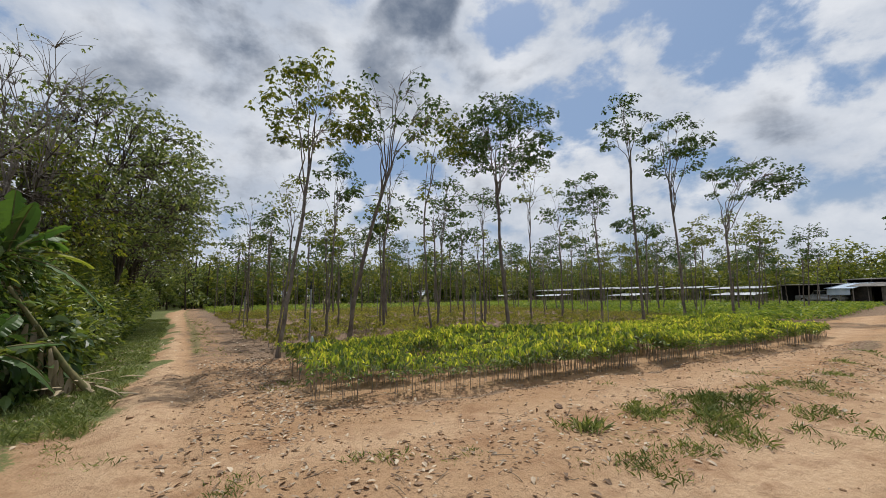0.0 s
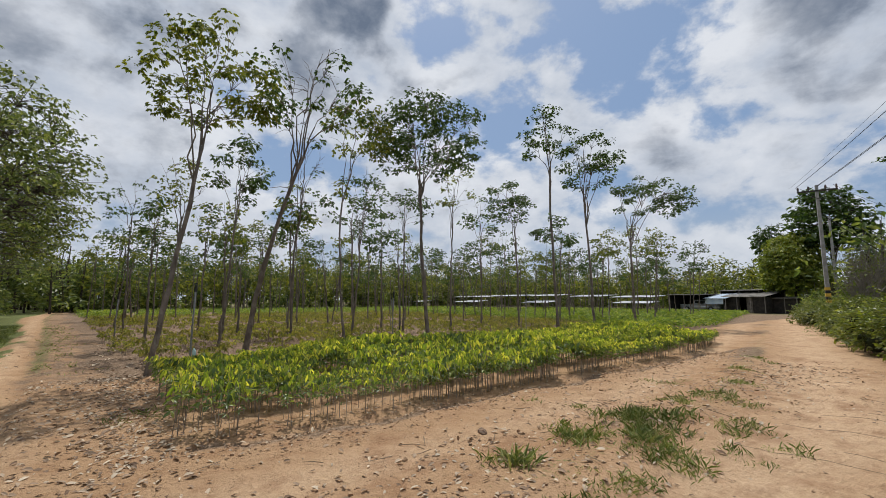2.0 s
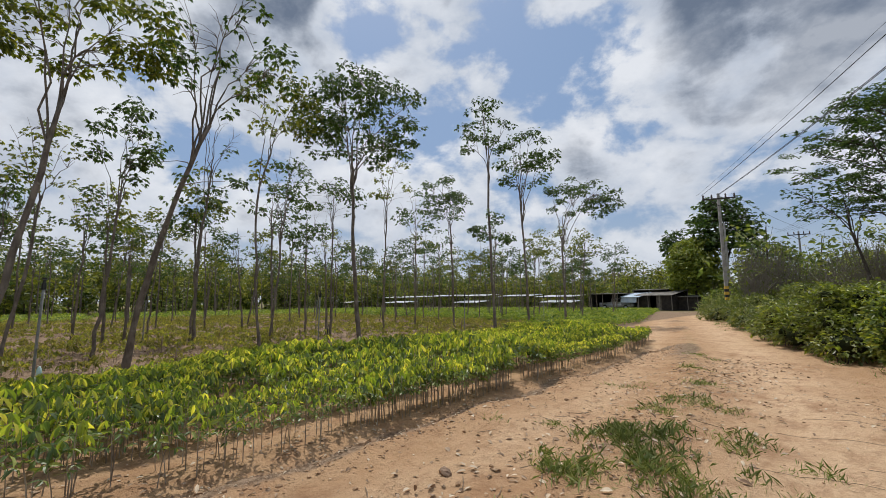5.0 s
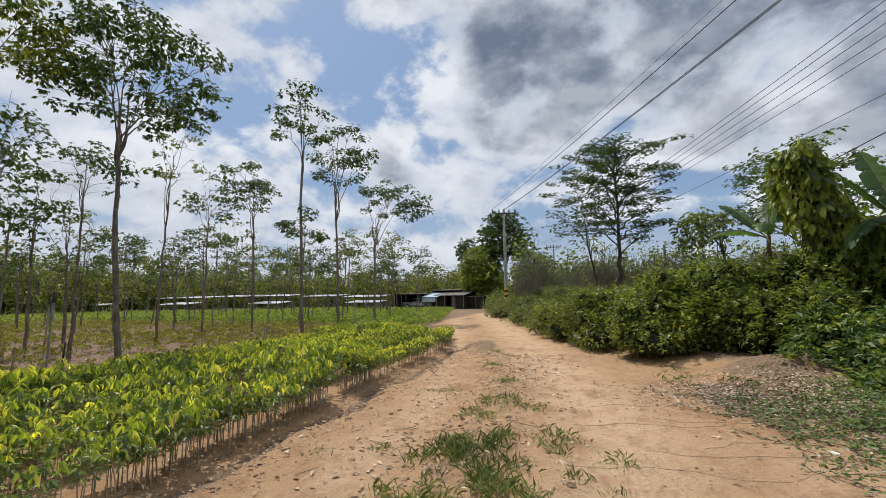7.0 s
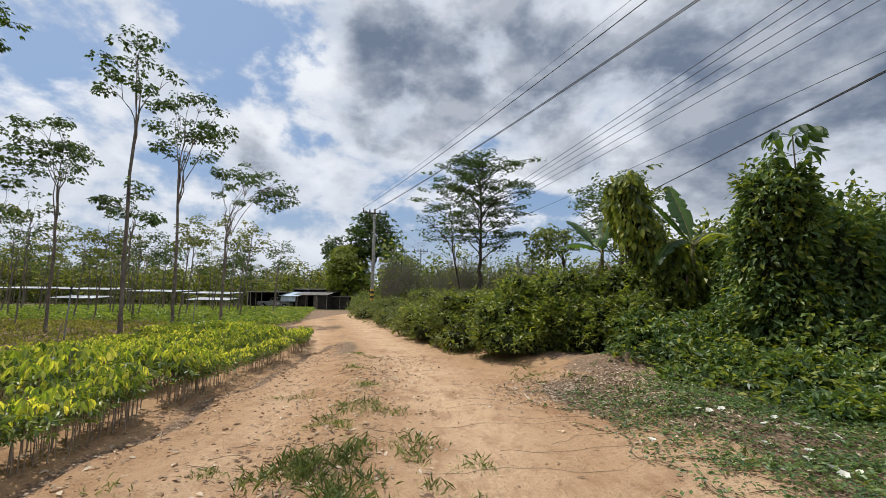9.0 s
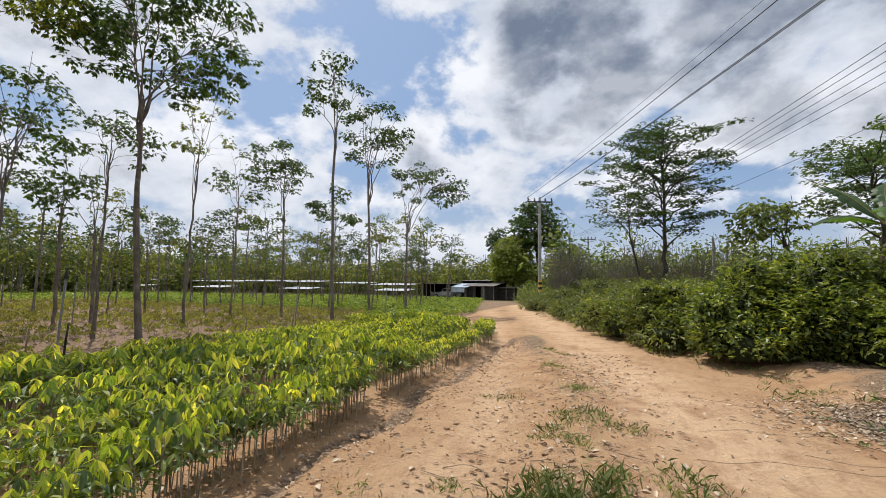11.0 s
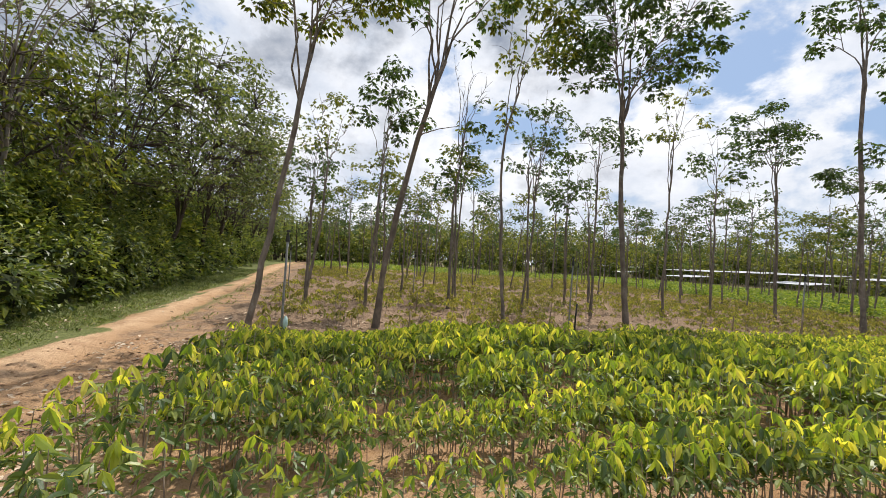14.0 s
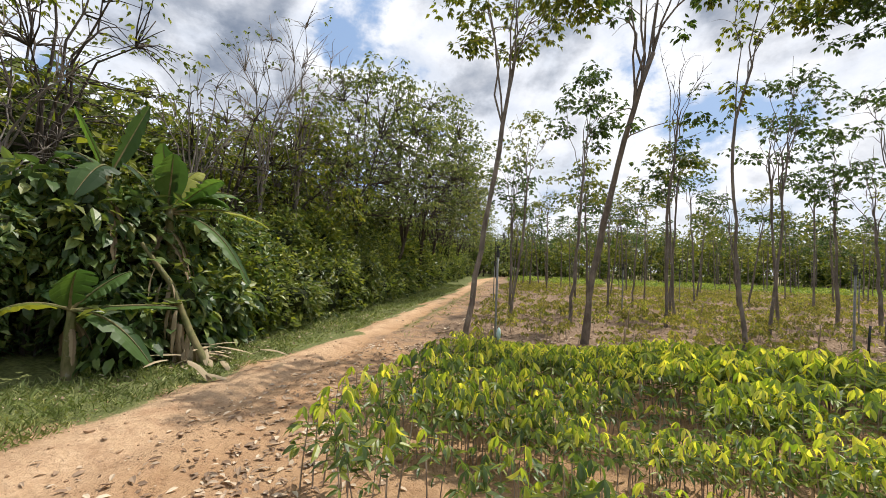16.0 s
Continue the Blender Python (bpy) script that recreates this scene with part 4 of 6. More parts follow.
def far_wood(label, spots, tall, rng, leaf, per=70, size=0.42, thin=0.06, seed_bark=BARK, low=0.7):
    """A stand of far trees as one mass: thin trunks under leafy tops."""
    wood, green = Heap(), Heap()
    for (x, y), h in zip(spots, tall):
        lean = rng.normal(0, 0.25, 2)
        z = gz(x, y)
        wood.put(*tube([[x, y, z - 0.1], [x + lean[0] * 0.5, y + lean[1] * 0.5, z + h * 0.5], [x + lean[0], y + lean[1], z + h * 0.85]], [thin * 1.3, thin, thin * 0.5], 4))
        for _ in range(3):
            a = rng.uniform(0, 6.28)
            b = np.array([x + lean[0] * 0.7, y + lean[1] * 0.7, z + h * rng.uniform(0.45, 0.65)])
            wood.put(*tube([b, b + [math.cos(a) * 0.7, math.sin(a) * 0.7, h * 0.25]], [thin * 0.4, thin * 0.15], 3))
        k = int(per * rng.uniform(0.6, 1.4))
        lobes = rng.randint(3, 6)
        mids = np.array([x + lean[0], y + lean[1], z + h * low]) + rng.normal(0, 1, (lobes, 3)) * [h * 0.19, h * 0.19, h * 0.18]
        at = mids[rng.randint(0, lobes, k)] + rng.normal(0, 1, (k, 3)) * [h * 0.1, h * 0.1, h * 0.07]
        leaves(green, LEAF4, at, spread(rng, k, -0.9, 0.4), size * rng.uniform(0.6, 1.3, k), size * 0.5, rng)
    root = thing("distant_wood", (0, 0, 0), label, "trees", kind="stuff")
    tagged(child("trunks", wood.mesh("trunks", seed_bark), root), kind="stuff")
    tagged(child("leaves", green.mesh("leaves", leaf), root), kind="stuff")


def build_woods():
    rng = np.random.RandomState(5)
    spots = []
    for x in np.arange(-98, -58, 3.4):
        for y in np.arange(-34, 110, 3.4):
            spots.append((x + rng.normal(0, 0.6), y + rng.normal(0, 0.8)))
    for x in np.arange(-58, -18, 3.6):
        for y in np.arange(68, 112, 4.0):
            spots.append((x + rng.normal(0, 0.6), y + rng.normal(0, 0.8)))
    spots = [s for s in spots if s[1] > path_mid(s[0]) + 3 or s[0] < -75]
    far_wood("far stand of young rubber trees behind the field", spots, rng.uniform(5.6, 9.0, len(spots)), rng, FAR_LEAF, 185, 0.62, 0.06, BARK, 0.60)
    low = [(s[0] + rng.normal(0, 1), s[1] + rng.normal(0, 1)) for s in spots if s[0] > -76 or s[1] > 66]
    far_wood("dark undergrowth at the foot of the far rubber stand", [p for p in low if p[0] < -61 or p[1] > 71], rng.uniform(2.4, 4.6, len(low)), rng, BUSH_LEAF, 120, 0.66, 0.05, DARK_BARK, 0.42)
    # scrub wood beyond the bushes, and woods that close the place all round
    spots = [(rng.uniform(-9, 60), rng.uniform(52, 100)) for _ in range(150)]
    spots = [s for s in spots if s[0] > road_at(s[1])[2] + 5]
    far_wood("grey-green scrub wood behind the roadside bushes", spots, rng.uniform(5.5, 10.5, len(spots)), rng, BUSH_LEAF, 170, 0.74, 0.07, DARK_BARK, 0.55)
    spots = []
    for k in range(170):
        a = rng.uniform(radians(-100), radians(150))
        r = rng.uniform(45, 90)
        x, y = 25 + r * math.cos(a - 0.8), -5 + r * math.sin(a - 0.8)
        if x > 22 or y < -18:
            spots.append((x, y))
    far_wood("distant woodland that rings the clearing", spots, rng.uniform(7, 12, len(spots)), rng, WOOD_LEAF, 60, 0.9, 0.1, DARK_BARK, 0.6)
    spots = [(rng.uniform(-92, -56), 0.0) for _ in range(70)]
    spots = [(x, float(path_mid(x)) + rng.uniform(-7, 4.5) + (1.8 if x > -64 else 0) * (-1 if rng.rand() < 0.6 else 1)) for x, y in spots]
    gap = [(rng.uniform(-26, -2), rng.uniform(69, 82)) for _ in range(46)]
    far_wood("dark thicket behind the farm sheds", gap, rng.uniform(4, 7.5, 46), rng, BUSH_LEAF, 150, 0.6, 0.07, DARK_BARK, 0.42)
    far_wood("dark woodland that closes the end of the path", spots, rng.uniform(5, 10, len(spots)), rng, WOOD_LEAF, 170, 0.6, 0.09, DARK_BARK, 0.45)


build_woods()

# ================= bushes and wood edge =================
# near-black colour of the solid cores, painted as the shade inside the bushes
CORE = plain("painted_shade_core", (0.020, 0.026, 0.012), (0.035, 0.042, 0.018), 0.95, scale=4.0, spec=0.1)


def leafy(name, lobes, rng, label, leaf, density=260, size=0.10, group="", category="bush", twigs=10, hang=0.25, core=0.60, extra=None, rugged=3, shape=LEAF4):
    """A bush: near-black solid cores that paint its inner shade, and thousands of leaves over its uneven lobes (x, y,
    z, rx, ry, rz).
    """
    base = np.array([lobes[0][0], lobes[0][1], gz(lobes[0][0], lobes[0][1])])
    root = thing(name, tuple(base), label, category, group)
    lobes, own = list(lobes), len(lobes)
    for x, y, z, rx, ry, rz in tuple(lobes):
        for _ in range(rugged):
            d = spread(rng, 1, 0.0, 0.95)[0] * rng.uniform(0.8, 1.05)
            k = rng.uniform(0.25, 0.5)
            lobes.append((x + d[0] * rx, y + d[1] * ry, z + d[2] * rz, rx * k, ry * k, rz * k * rng.uniform(0.7, 1.5)))
    lob = np.array(lobes, float)
    mid, rad = lob[:, :3] - base, lob[:, 3:]
    green, second, wood, inner = Heap(), Heap(), Heap(), bmesh.new()
    for k in range(len(lob)):
        area = 12.6 * ((rad[k, 0] * rad[k, 1]) ** 1.6 / 3 + (rad[k, 0] * rad[k, 2]) ** 1.6 / 3 + (rad[k, 1] * rad[k, 2]) ** 1.6 / 3) ** (1 / 1.6)
        count = int(area * density)
        d = spread(rng, count, -0.8, 1.0)
        bumps = np.array([noise.noise(Vector(v * 3.1) + Vector((k * 7.1, base[0], base[1]))) for v in d[: min(count, 9000)]])
        bumps = np.resize(bumps, count)
        at = mid[k] + d * rad[k] * (1 + 0.55 * bumps + rng.normal(0, 0.10, count))[:, None]
        keep = at[:, 2] > 0.02
        for o in range(len(lob)):
            if o != k:
                keep &= (((at - mid[o]) / rad[o]) ** 2).sum(1) > 0.55
        at, d = at[keep], d[keep]
        way = d * [1, 1, 0.5] + rng.normal(0, 0.55, at.shape) + [0, 0, -hang]
        s = size * rng.uniform(0.6, 1.7, len(at))
        # a random quarter takes the second leaf colour, by default painted as sunlit
        pick = rng.rand(len(at)) < 0.25
        for heap, some in ((green, ~pick), (second, pick)):
            leaves(heap, shape, at[some], way[some], s[some], s[some] * 0.52, rng)
        # solid dark blob in each lobe, standing in for inner shade
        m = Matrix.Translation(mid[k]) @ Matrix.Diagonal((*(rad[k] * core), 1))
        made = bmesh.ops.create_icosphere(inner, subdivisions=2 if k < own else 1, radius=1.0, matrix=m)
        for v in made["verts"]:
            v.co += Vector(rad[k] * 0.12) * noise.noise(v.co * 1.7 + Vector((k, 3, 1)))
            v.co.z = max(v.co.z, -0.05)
        for _ in range(twigs if k < own else 0):
            e = mid[k] + spread(rng, 1, -0.1, 1.0)[0] * rad[k] * rng.uniform(0.9, 1.15)
            f = np.array([mid[k][0] + rng.normal(0, 0.3) * rad[k, 0], mid[k][1] + rng.normal(0, 0.3) * rad[k, 1], -0.05])
            wood.put(*tube(bow(f, e, [0, 0, 0.4 * e[2]], rng, 5), np.linspace(0.018, 0.005, 5), 3))
        for _ in range(5 if k < own else 0):
            d = spread(rng, 1, 0.1, 1.0)[0]
            f = mid[k] + d * rad[k] * 0.8
            e = f + (d * [1, 1, 0.6] + [0, 0, 0.35]) * rng.uniform(0.3, 0.75)
            cane = bow(f, e, [0.1 * d[0], 0.1 * d[1], 0.3], rng, 7)
            wood.put(*tube(cane, np.linspace(0.007, 0.003, 7), 3))
            at = np.repeat(cane[2:], 4, 0) + rng.normal(0, 0.03, (20, 3))
            leaves(second, LEAF4, at, spread(rng, 20, -0.6, 0.6), size * rng.uniform(0.7, 1.3, 20), size * 0.5, rng)
    tagged(part("dark_core", inner, CORE, root), kind="stuff")
    if not wood.empty():
        tagged(child("twig_tangle", wood.mesh("twig_tangle", DARK_BARK), root), kind="stuff")
    child("foliage", green.mesh("foliage", leaf), root)
    child("bright_foliage", second.mesh("bright_foliage", extra or BUSH_LIGHT), root, "yellow-green leaves coloured as if sunlit")
    return root


def thicket(x, y, wide, deep, tall, count, rng):
    """Lobes of an uneven thicket: low in front, tall and gappy behind."""
    lobes = []
    for k in range(count):
        back = rng.rand()
        r = rng.uniform(0.30, 0.62) * (0.8 + 0.4 * back)
        px, py = x + rng.uniform(-wide, wide), y - deep + 2 * deep * back
        top = tall * (0.42 + 0.58 * back) * rng.uniform(0.72, 1.08)
        rz = min(r * rng.uniform(0.8, 1.5), top * 0.6)
        lobes.append((px, py, max(top - rz, 0.15), r * 1.15, r, rz))
        if top - 2 * rz > 0.2:
            lobes.append((px + rng.normal(0, 0.15), py - 0.1, top * 0.35, r * 0.9, r * 0.8, top * 0.38))
    return lobes


def roadside_bushes():
    rng = np.random.RandomState(31)
    label = "dense tangled green roadside bush on a low bank"
    group = "bushes beside the dirt road"
    sets = [
        thicket(2.2, 12.9, 1.0, 0.9, 2.25, 16, rng),
        thicket(3.6, 12.6, 0.8, 0.8, 2.35, 12, rng),
        thicket(5.2, 12.0, 0.9, 0.9, 2.5, 13, rng),
        thicket(0.9, 14.9, 0.8, 1.1, 1.95, 11, rng),
        thicket(0.2, 17.0, 0.9, 1.2, 1.65, 10, rng),
        thicket(-0.6, 19.6, 0.9, 1.4, 1.3, 9, rng),
        [(2.7, 14.4, 0.7, 1.5, 1.0, 0.95), (4.6, 13.8, 0.9, 1.3, 1.0, 1.15)],
        [(-1.9, 22.5, 0.4, 0.8, 1.5, 0.75), (-0.7, 23.2, 0.7, 1.3, 1.6, 1.0), (-2.8, 25.6, 0.4, 0.8, 1.4, 0.65)],
        [(-3.2, 28.5, 0.5, 0.9, 1.7, 0.85), (-1.9, 29.5, 0.8, 1.5, 1.8, 1.15), (-4.3, 31.8, 0.4, 0.8, 1.4, 0.75)],
        [(-5.6, 35.0, 0.6, 1.2, 1.9, 1.15), (-4.0, 36.5, 0.9, 1.7, 2.0, 1.4), (-6.3, 39.5, 0.6, 1.0, 1.7, 1.1)],
        [(-6.3, 45.0, 0.9, 1.7, 2.2, 1.5), (-8.0, 49.0, 0.9, 1.6, 2.4, 1.5), (-5.0, 49.5, 1.2, 2.2, 2.4, 1.9)],
        [(3.2, 17.0, 1.2, 2.0, 1.8, 1.4), (5.5, 16.0, 1.3, 2.0, 1.8, 1.5), (3.5, 21.0, 1.2, 2.4, 2.4, 1.5), (7.5, 18.5, 1.4, 2.4, 2.4, 1.6)],
        [(2.0, 27.0, 1.2, 2.6, 2.8, 1.7), (7.0, 25.0, 1.5, 3.0, 2.8, 1.8), (12.0, 22.0, 1.6, 3.0, 2.8, 2.0), (0.5, 35.0, 1.4, 3.0, 3.2, 1.9), (7.0, 34.0, 1.6, 3.4, 3.4, 2.2)],
    ]
    for k, lobes in enumerate(sets):
        far = lobes[0][1] > 21
        if k > 6:
            lobes = [(x + 0.2, y, z * 0.66, rx * 0.92, ry, rz * 0.66) for x, y, z, rx, ry, rz in lobes]
        leafy("roadside_bush", lobes, rng, label, WEED_LEAF if 15 < lobes[0][1] < 44 else BUSH_LEAF, 95 if far else (170 if lobes[0][1] > 14.2 else 200), 0.14 if far else (0.105 if lobes[0][1] > 14.2 else 0.108), group, rugged=2 if far else 3, twigs=7, extra=WEED_LEAF if far or k > 6 else BUSH_LIGHT)
    # creeping vines that rise from the roadside to the overgrown stems
    low = [[(4.6, 10.7, 0.25, 0.9, 0.7, 0.75), (5.2, 9.7, 0.2, 1.0, 0.8, 0.6), (6.0, 10.6, 0.5, 1.0, 0.9, 0.9)],
           [(5.6, 8.5, 0.1, 1.0, 0.9, 0.5), (6.6, 7.9, 0.15, 1.1, 0.9, 0.6), (7.0, 8.8, 0.4, 1.0, 0.8, 0.8)],
           [(6.2, 6.7, 0.05, 1.1, 0.8, 0.4), (7.5, 6.5, 0.2, 1.2, 1.0, 0.7), (8.6, 7.2, 0.5, 1.2, 1.0, 1.0), (8.8, 5.6, 0.3, 1.3, 1.1, 0.9)]]
    low.append([(5.1, 7.2, 0.02, 0.8, 0.7, 0.26), (5.8, 5.8, 0.0, 0.9, 0.7, 0.24), (4.5, 8.7, 0.05, 0.7, 0.6, 0.26), (6.9, 5.2, 0.1, 0.9, 0.8, 0.4)])
    for lobes in low:
        leafy("creeping_vine", lobes, rng, "low creeping vine with broad green leaves", VINE_LEAF, 330, 0.11, "vines beside the track", "vine", 4)
    leafy("overgrown_stump", [(6.75, 9.5, 2.2, 0.62, 0.62, 2.0), (6.6, 9.4, 3.6, 0.55, 0.55, 0.75), (6.9, 9.6, 1.2, 0.9, 0.8, 1.2)], rng, "tall dead stem smothered in dark climbing vines", VINE_LEAF, 330, 0.12, "", "vine", 6, 0.7)
    leafy("overgrown_stump", [(8.3, 9.7, 1.7, 0.95, 0.9, 1.9), (9.4, 9.0, 1.6, 1.1, 1.0, 2.1), (8.1, 11.4, 1.7, 1.2, 1.0, 1.9), (10.8, 8.4, 1.6, 1.3, 1.2, 2.0)], rng, "wide curtain of dark climbing vines over shrubs", VINE_LEAF, 240, 0.13, "", "vine", 6, 0.7)
    leafy("overgrown_stump", [(5.3, 12.8, 4.1, 0.5, 0.5, 0.95), (5.2, 12.7, 4.7, 0.35, 0.35, 0.4), (5.8, 12.8, 2.9, 0.45, 0.45, 1.0), (6.3, 12.7, 2.0, 0.8, 0.6, 1.0)], rng, "banana stem hung with long yellow-green climbing leaves", BUSH_LIGHT, 240, 0.17, "", "vine", 6, 2.2, extra=BUSH_LEAF, shape=LEAF8)
    leafy("wood_edge_bush", [(9.0, 14.5, 1.8, 2.0, 1.6, 1.9), (12.0, 13.0, 2.0, 2.2, 1.8, 2.2), (7.6, 14.2, 1.6, 1.4, 1.2, 1.9), (14.5, 11.0, 2.0, 2.4, 2.2, 2.4)], rng, "tall dark shrubs behind the vines", BUSH_LEAF, 110, 0.17)


roadside_bushes()


def wood_edge():
    rng = np.random.RandomState(41)
    label = "dark green shrub at the foot of the wood"
    for k, x in enumerate((-8.2, -10.2, -12.4, -14.8, -17.4, -20.2, -23.4, -27.0, -31.5, -37.0, -44.0, -53.0)):
        y = float(path_mid(x)) - 2.05 - 0.02 * abs(x)
        w = 1.15 + 0.045 * abs(x) * 0.6
        hgt = rng.uniform(0.75, 1.25) + (0.3 if x < -22 else 0)
        lobes = [(x, y, 0.55, w, 0.75, hgt), (x - w * 0.8, y - 0.9, 1.0, w, 0.9, hgt * 1.5), (x + w * 0.5, y - 0.7, 0.9, w * 0.9, 0.8, hgt * 1.3), (x + w * rng.uniform(-1, 1), y - 1.7, 2.2 if x < -16 else 1.1, w, 0.9, hgt * (1.8 if x < -16 else 1.2))]
        far = x < -19
        leafy("wood_edge_bush", lobes, rng, label, BUSH_LEAF, 44 if far else 150, 0.20 if far else 0.115, "shrubs along the path", extra=(BUSH_LIGHT, WEED_LEAF)[k % 2], core=0.52)
    for lobes in (thicket(-7.6, -5.1, 1.4, 0.7, 2.6, 11, rng),
                  thicket(-4.9, -5.5, 1.3, 0.8, 2.5, 11, rng),
                  thicket(-2.2, -6.2, 1.5, 0.9, 2.7, 10, rng)):
        leafy("wood_edge_bush", lobes, rng, "dark broad-leaved shrub hung with climbers", VINE_LEAF, 190, 0.105, "shrubs along the path", hang=0.5, extra=WEED_LEAF, twigs=16, core=0.5)
    for x in np.arange(-58, 8, 4.2):
        y = float(path_mid(x)) - 7.5
        leafy("wood_edge_bush", [(x, y, 1.6, 2.6, 1.4, 2.6), (x + 1.8, y - 1.0, 2.4, 2.2, 1.4, 3.0), (x - 1.0, y - 0.4, 4.2, 1.8, 1.3, 1.6)], rng, "shady undergrowth inside the wood", WOOD_LEAF, 36, 0.24, "undergrowth of the wood", twigs=4, rugged=1)
    # trees of the wood
    spots = ((-10.5, -7.2, 6.0, 2.1), (-13.6, -6.6, 6.3, 2.4), (-17.0, -6.3, 9.6, 3.1), (-20.6, -5.9, 10.4, 3.5), (-24.6, -5.9, 10.6, 3.7), (-29.0, -6.6, 10.4, 3.6), (-34.0, -7.2, 10.4, 3.6), (-39.5, -8.2, 10.2, 3.6), (-46.0, -9.2, 10.0, 3.6), (-54.0, -10.5, 10.0, 3.8),
             (-7.4, -8.2, 8.6, 2.4), (-4.2, -8.4, 9.0, 2.6), (-0.6, -8.8, 9.0, 2.6), (-11.5, -10.6, 6.8, 2.6), (-16.0, -10.4, 7.2, 2.8), (-22.0, -10.5, 10.5, 3.4), (3.5, -9.4, 9.0, 2.8))
    for k, (x, y, tall, rad) in enumerate(spots):
        r = np.random.RandomState(300 + k)
        airy = k in (10, 11, 0)
        fork = np.array([r.normal(0, 0.3), 0.35 + r.normal(0, 0.2), tall * 0.26])
        heaps = rubber_tree([np.zeros(3), fork * [0.4, 0.4, 0.5], fork], (np.array([fork[0], fork[1] + 0.4, tall * 0.58]), rad * 1.05, tall * 0.41), r, limbs=10, tips=110 if airy else (270 if 1 < k < 7 else 190), leafs=6 if airy else 9,
                            thick=0.12, size=0.12 if airy else 0.175, bare=0.45 if airy else 0.12, reach=0.34)
        plant("woodland_tree", heaps, (x, y, gz(x, y) - 0.05), "woodland tree with a pale airy crown" if airy else "leafy woodland tree with spreading limbs", PALE_TREE_LEAF if airy or k % 4 == 1 else WOOD_LEAF, DARK_BARK, "trees of the wood")
    for x, y, tall in ((-12.2, -5.6, 8.8), (-11.2, -6.0, 8.0), (-9.2, -6.2, 5.6), (-14.6, -6.0, 6.6), (-6.0, -6.6, 5.2)):
        r = np.random.RandomState(int(-x * 10))
        heaps = rubber_tree([np.zeros(3), (0, 0.1, 2.0), (0.1, 0.2, tall * 0.42)], (np.array([0.1, 0.3, tall * 0.72]), 1.6, tall * 0.3), r, limbs=10, tips=110, leafs=4, thick=0.07, size=0.1, bare=0.93, reach=0.2)
        plant("bare_tree", heaps, (x, y, gz(x, y) - 0.05), "nearly leafless grey tree with fine upright twigs", WOOD_LEAF, PALE_BARK)


wood_edge()

# ================= banana plants =================


def blade(length, width, rise, droop, rng, torn=0.25, seg=26):
    """A banana leaf along +x: stalk, arched midrib, folded blade with nicked edges. Returns blade and midrib heaps."""
    green, rib = Heap(), Heap()
    s = np.linspace(0, 1, seg)
    x = length * (s - 0.12 * s * s)
    z = rise * length * s - droop * length * s**2.2
    mid = np.stack([x * math.cos(0.0), 0.03 * length * np.sin(3 * s + rng.uniform(0, 6)), z], -1)
    wide = width * np.sin(np.pi * np.clip((s - 0.10) / 0.92, 0, 1)) ** 0.55
    for side in (-1, 1):
        rows, drop = [], 0.30 * rng.uniform(0.7, 1.5)
        for k in range(2, seg):
            nick = 1.0 - (rng.uniform(0.1, 0.45) if rng.rand() < torn else 0.0)
            w = wide[k] * nick
            out = mid[k] + [0.05 * length * (1 - nick), side * w, (0.12 - drop) * w + rng.normal(0, 0.03) * w]
            rows.append([mid[k], (mid[k] + out) / 2 + [0, 0, 0.10 * w], out])
        v = np.array(rows).reshape(-1, 3)
        f = [[3 * k + o, 3 * k + 1 + o, 3 * k + 4 + o, 3 * k + 3 + o] for k in range(len(rows) - 1) for o in (0, 1)]
        f = np.array(f)
        green.put(v, None, f if side > 0 else f[:, ::-1])
    rib.put(*tube(mid + [0, 0, 0.008], np.linspace(0.022, 0.004, seg), 5))
    return green, rib


def banana(at, tall, fans, label, seed, thick=0.10, dry=3):
    rng = np.random.RandomState(seed)
    root = thing("banana_plant", (at[0], at[1], gz(*at)), label, "banana plant")
    stem = Heap()
    lean = rng.normal(0, 0.12, 2)
    pts = np.array([[0, 0, -0.05], [lean[0] * 0.3, lean[1] * 0.3, tall * 0.3], [lean[0], lean[1], tall * 0.62]])
    stem.put(*tube(bow(pts[0], pts[2], pts[1], rng, 8, 0.01), np.linspace(thick, thick * 0.45, 8), 9))
    child("stem", stem.mesh("stem", BANANA_STEM, True), root)
    for k, (yaw, length, width, rise, droop) in enumerate(fans):
        g, r = blade(length * 0.78, width * 0.95, rise, droop * rng.uniform(1.0, 1.6), rng, 0.3)
        old = k % 5 == 4
        lf = child("leaf", g.mesh("leaf", YELLOW_LEAF if old else BANANA_LEAF), root, "yellowing torn blade" if old else "")
        lf.matrix_basis = Matrix.Translation((lean[0], lean[1], tall * 0.60)) @ Matrix.Rotation(radians(yaw), 4, "Z") @ Matrix.Rotation(rng.uniform(-0.3, 0.3), 4, "X")
        child("midrib", r.mesh("midrib", BANANA_STEM, True), lf)
    for k in range(dry):
        g, r = blade(min(tall, 2.6) * rng.uniform(0.14, 0.26), rng.uniform(0.04, 0.08), -0.5, 1.1, rng, 0.95)
        lf = child("dead_leaf", g.mesh("dead_leaf", BANANA_DRY), root, "hanging brown dead leaf")
        lf.matrix_basis = Matrix.Translation((lean[0], lean[1], tall * rng.uniform(0.45, 0.56))) @ Matrix.Rotation(rng.uniform(0, 6.28), 4, "Z")
    return root


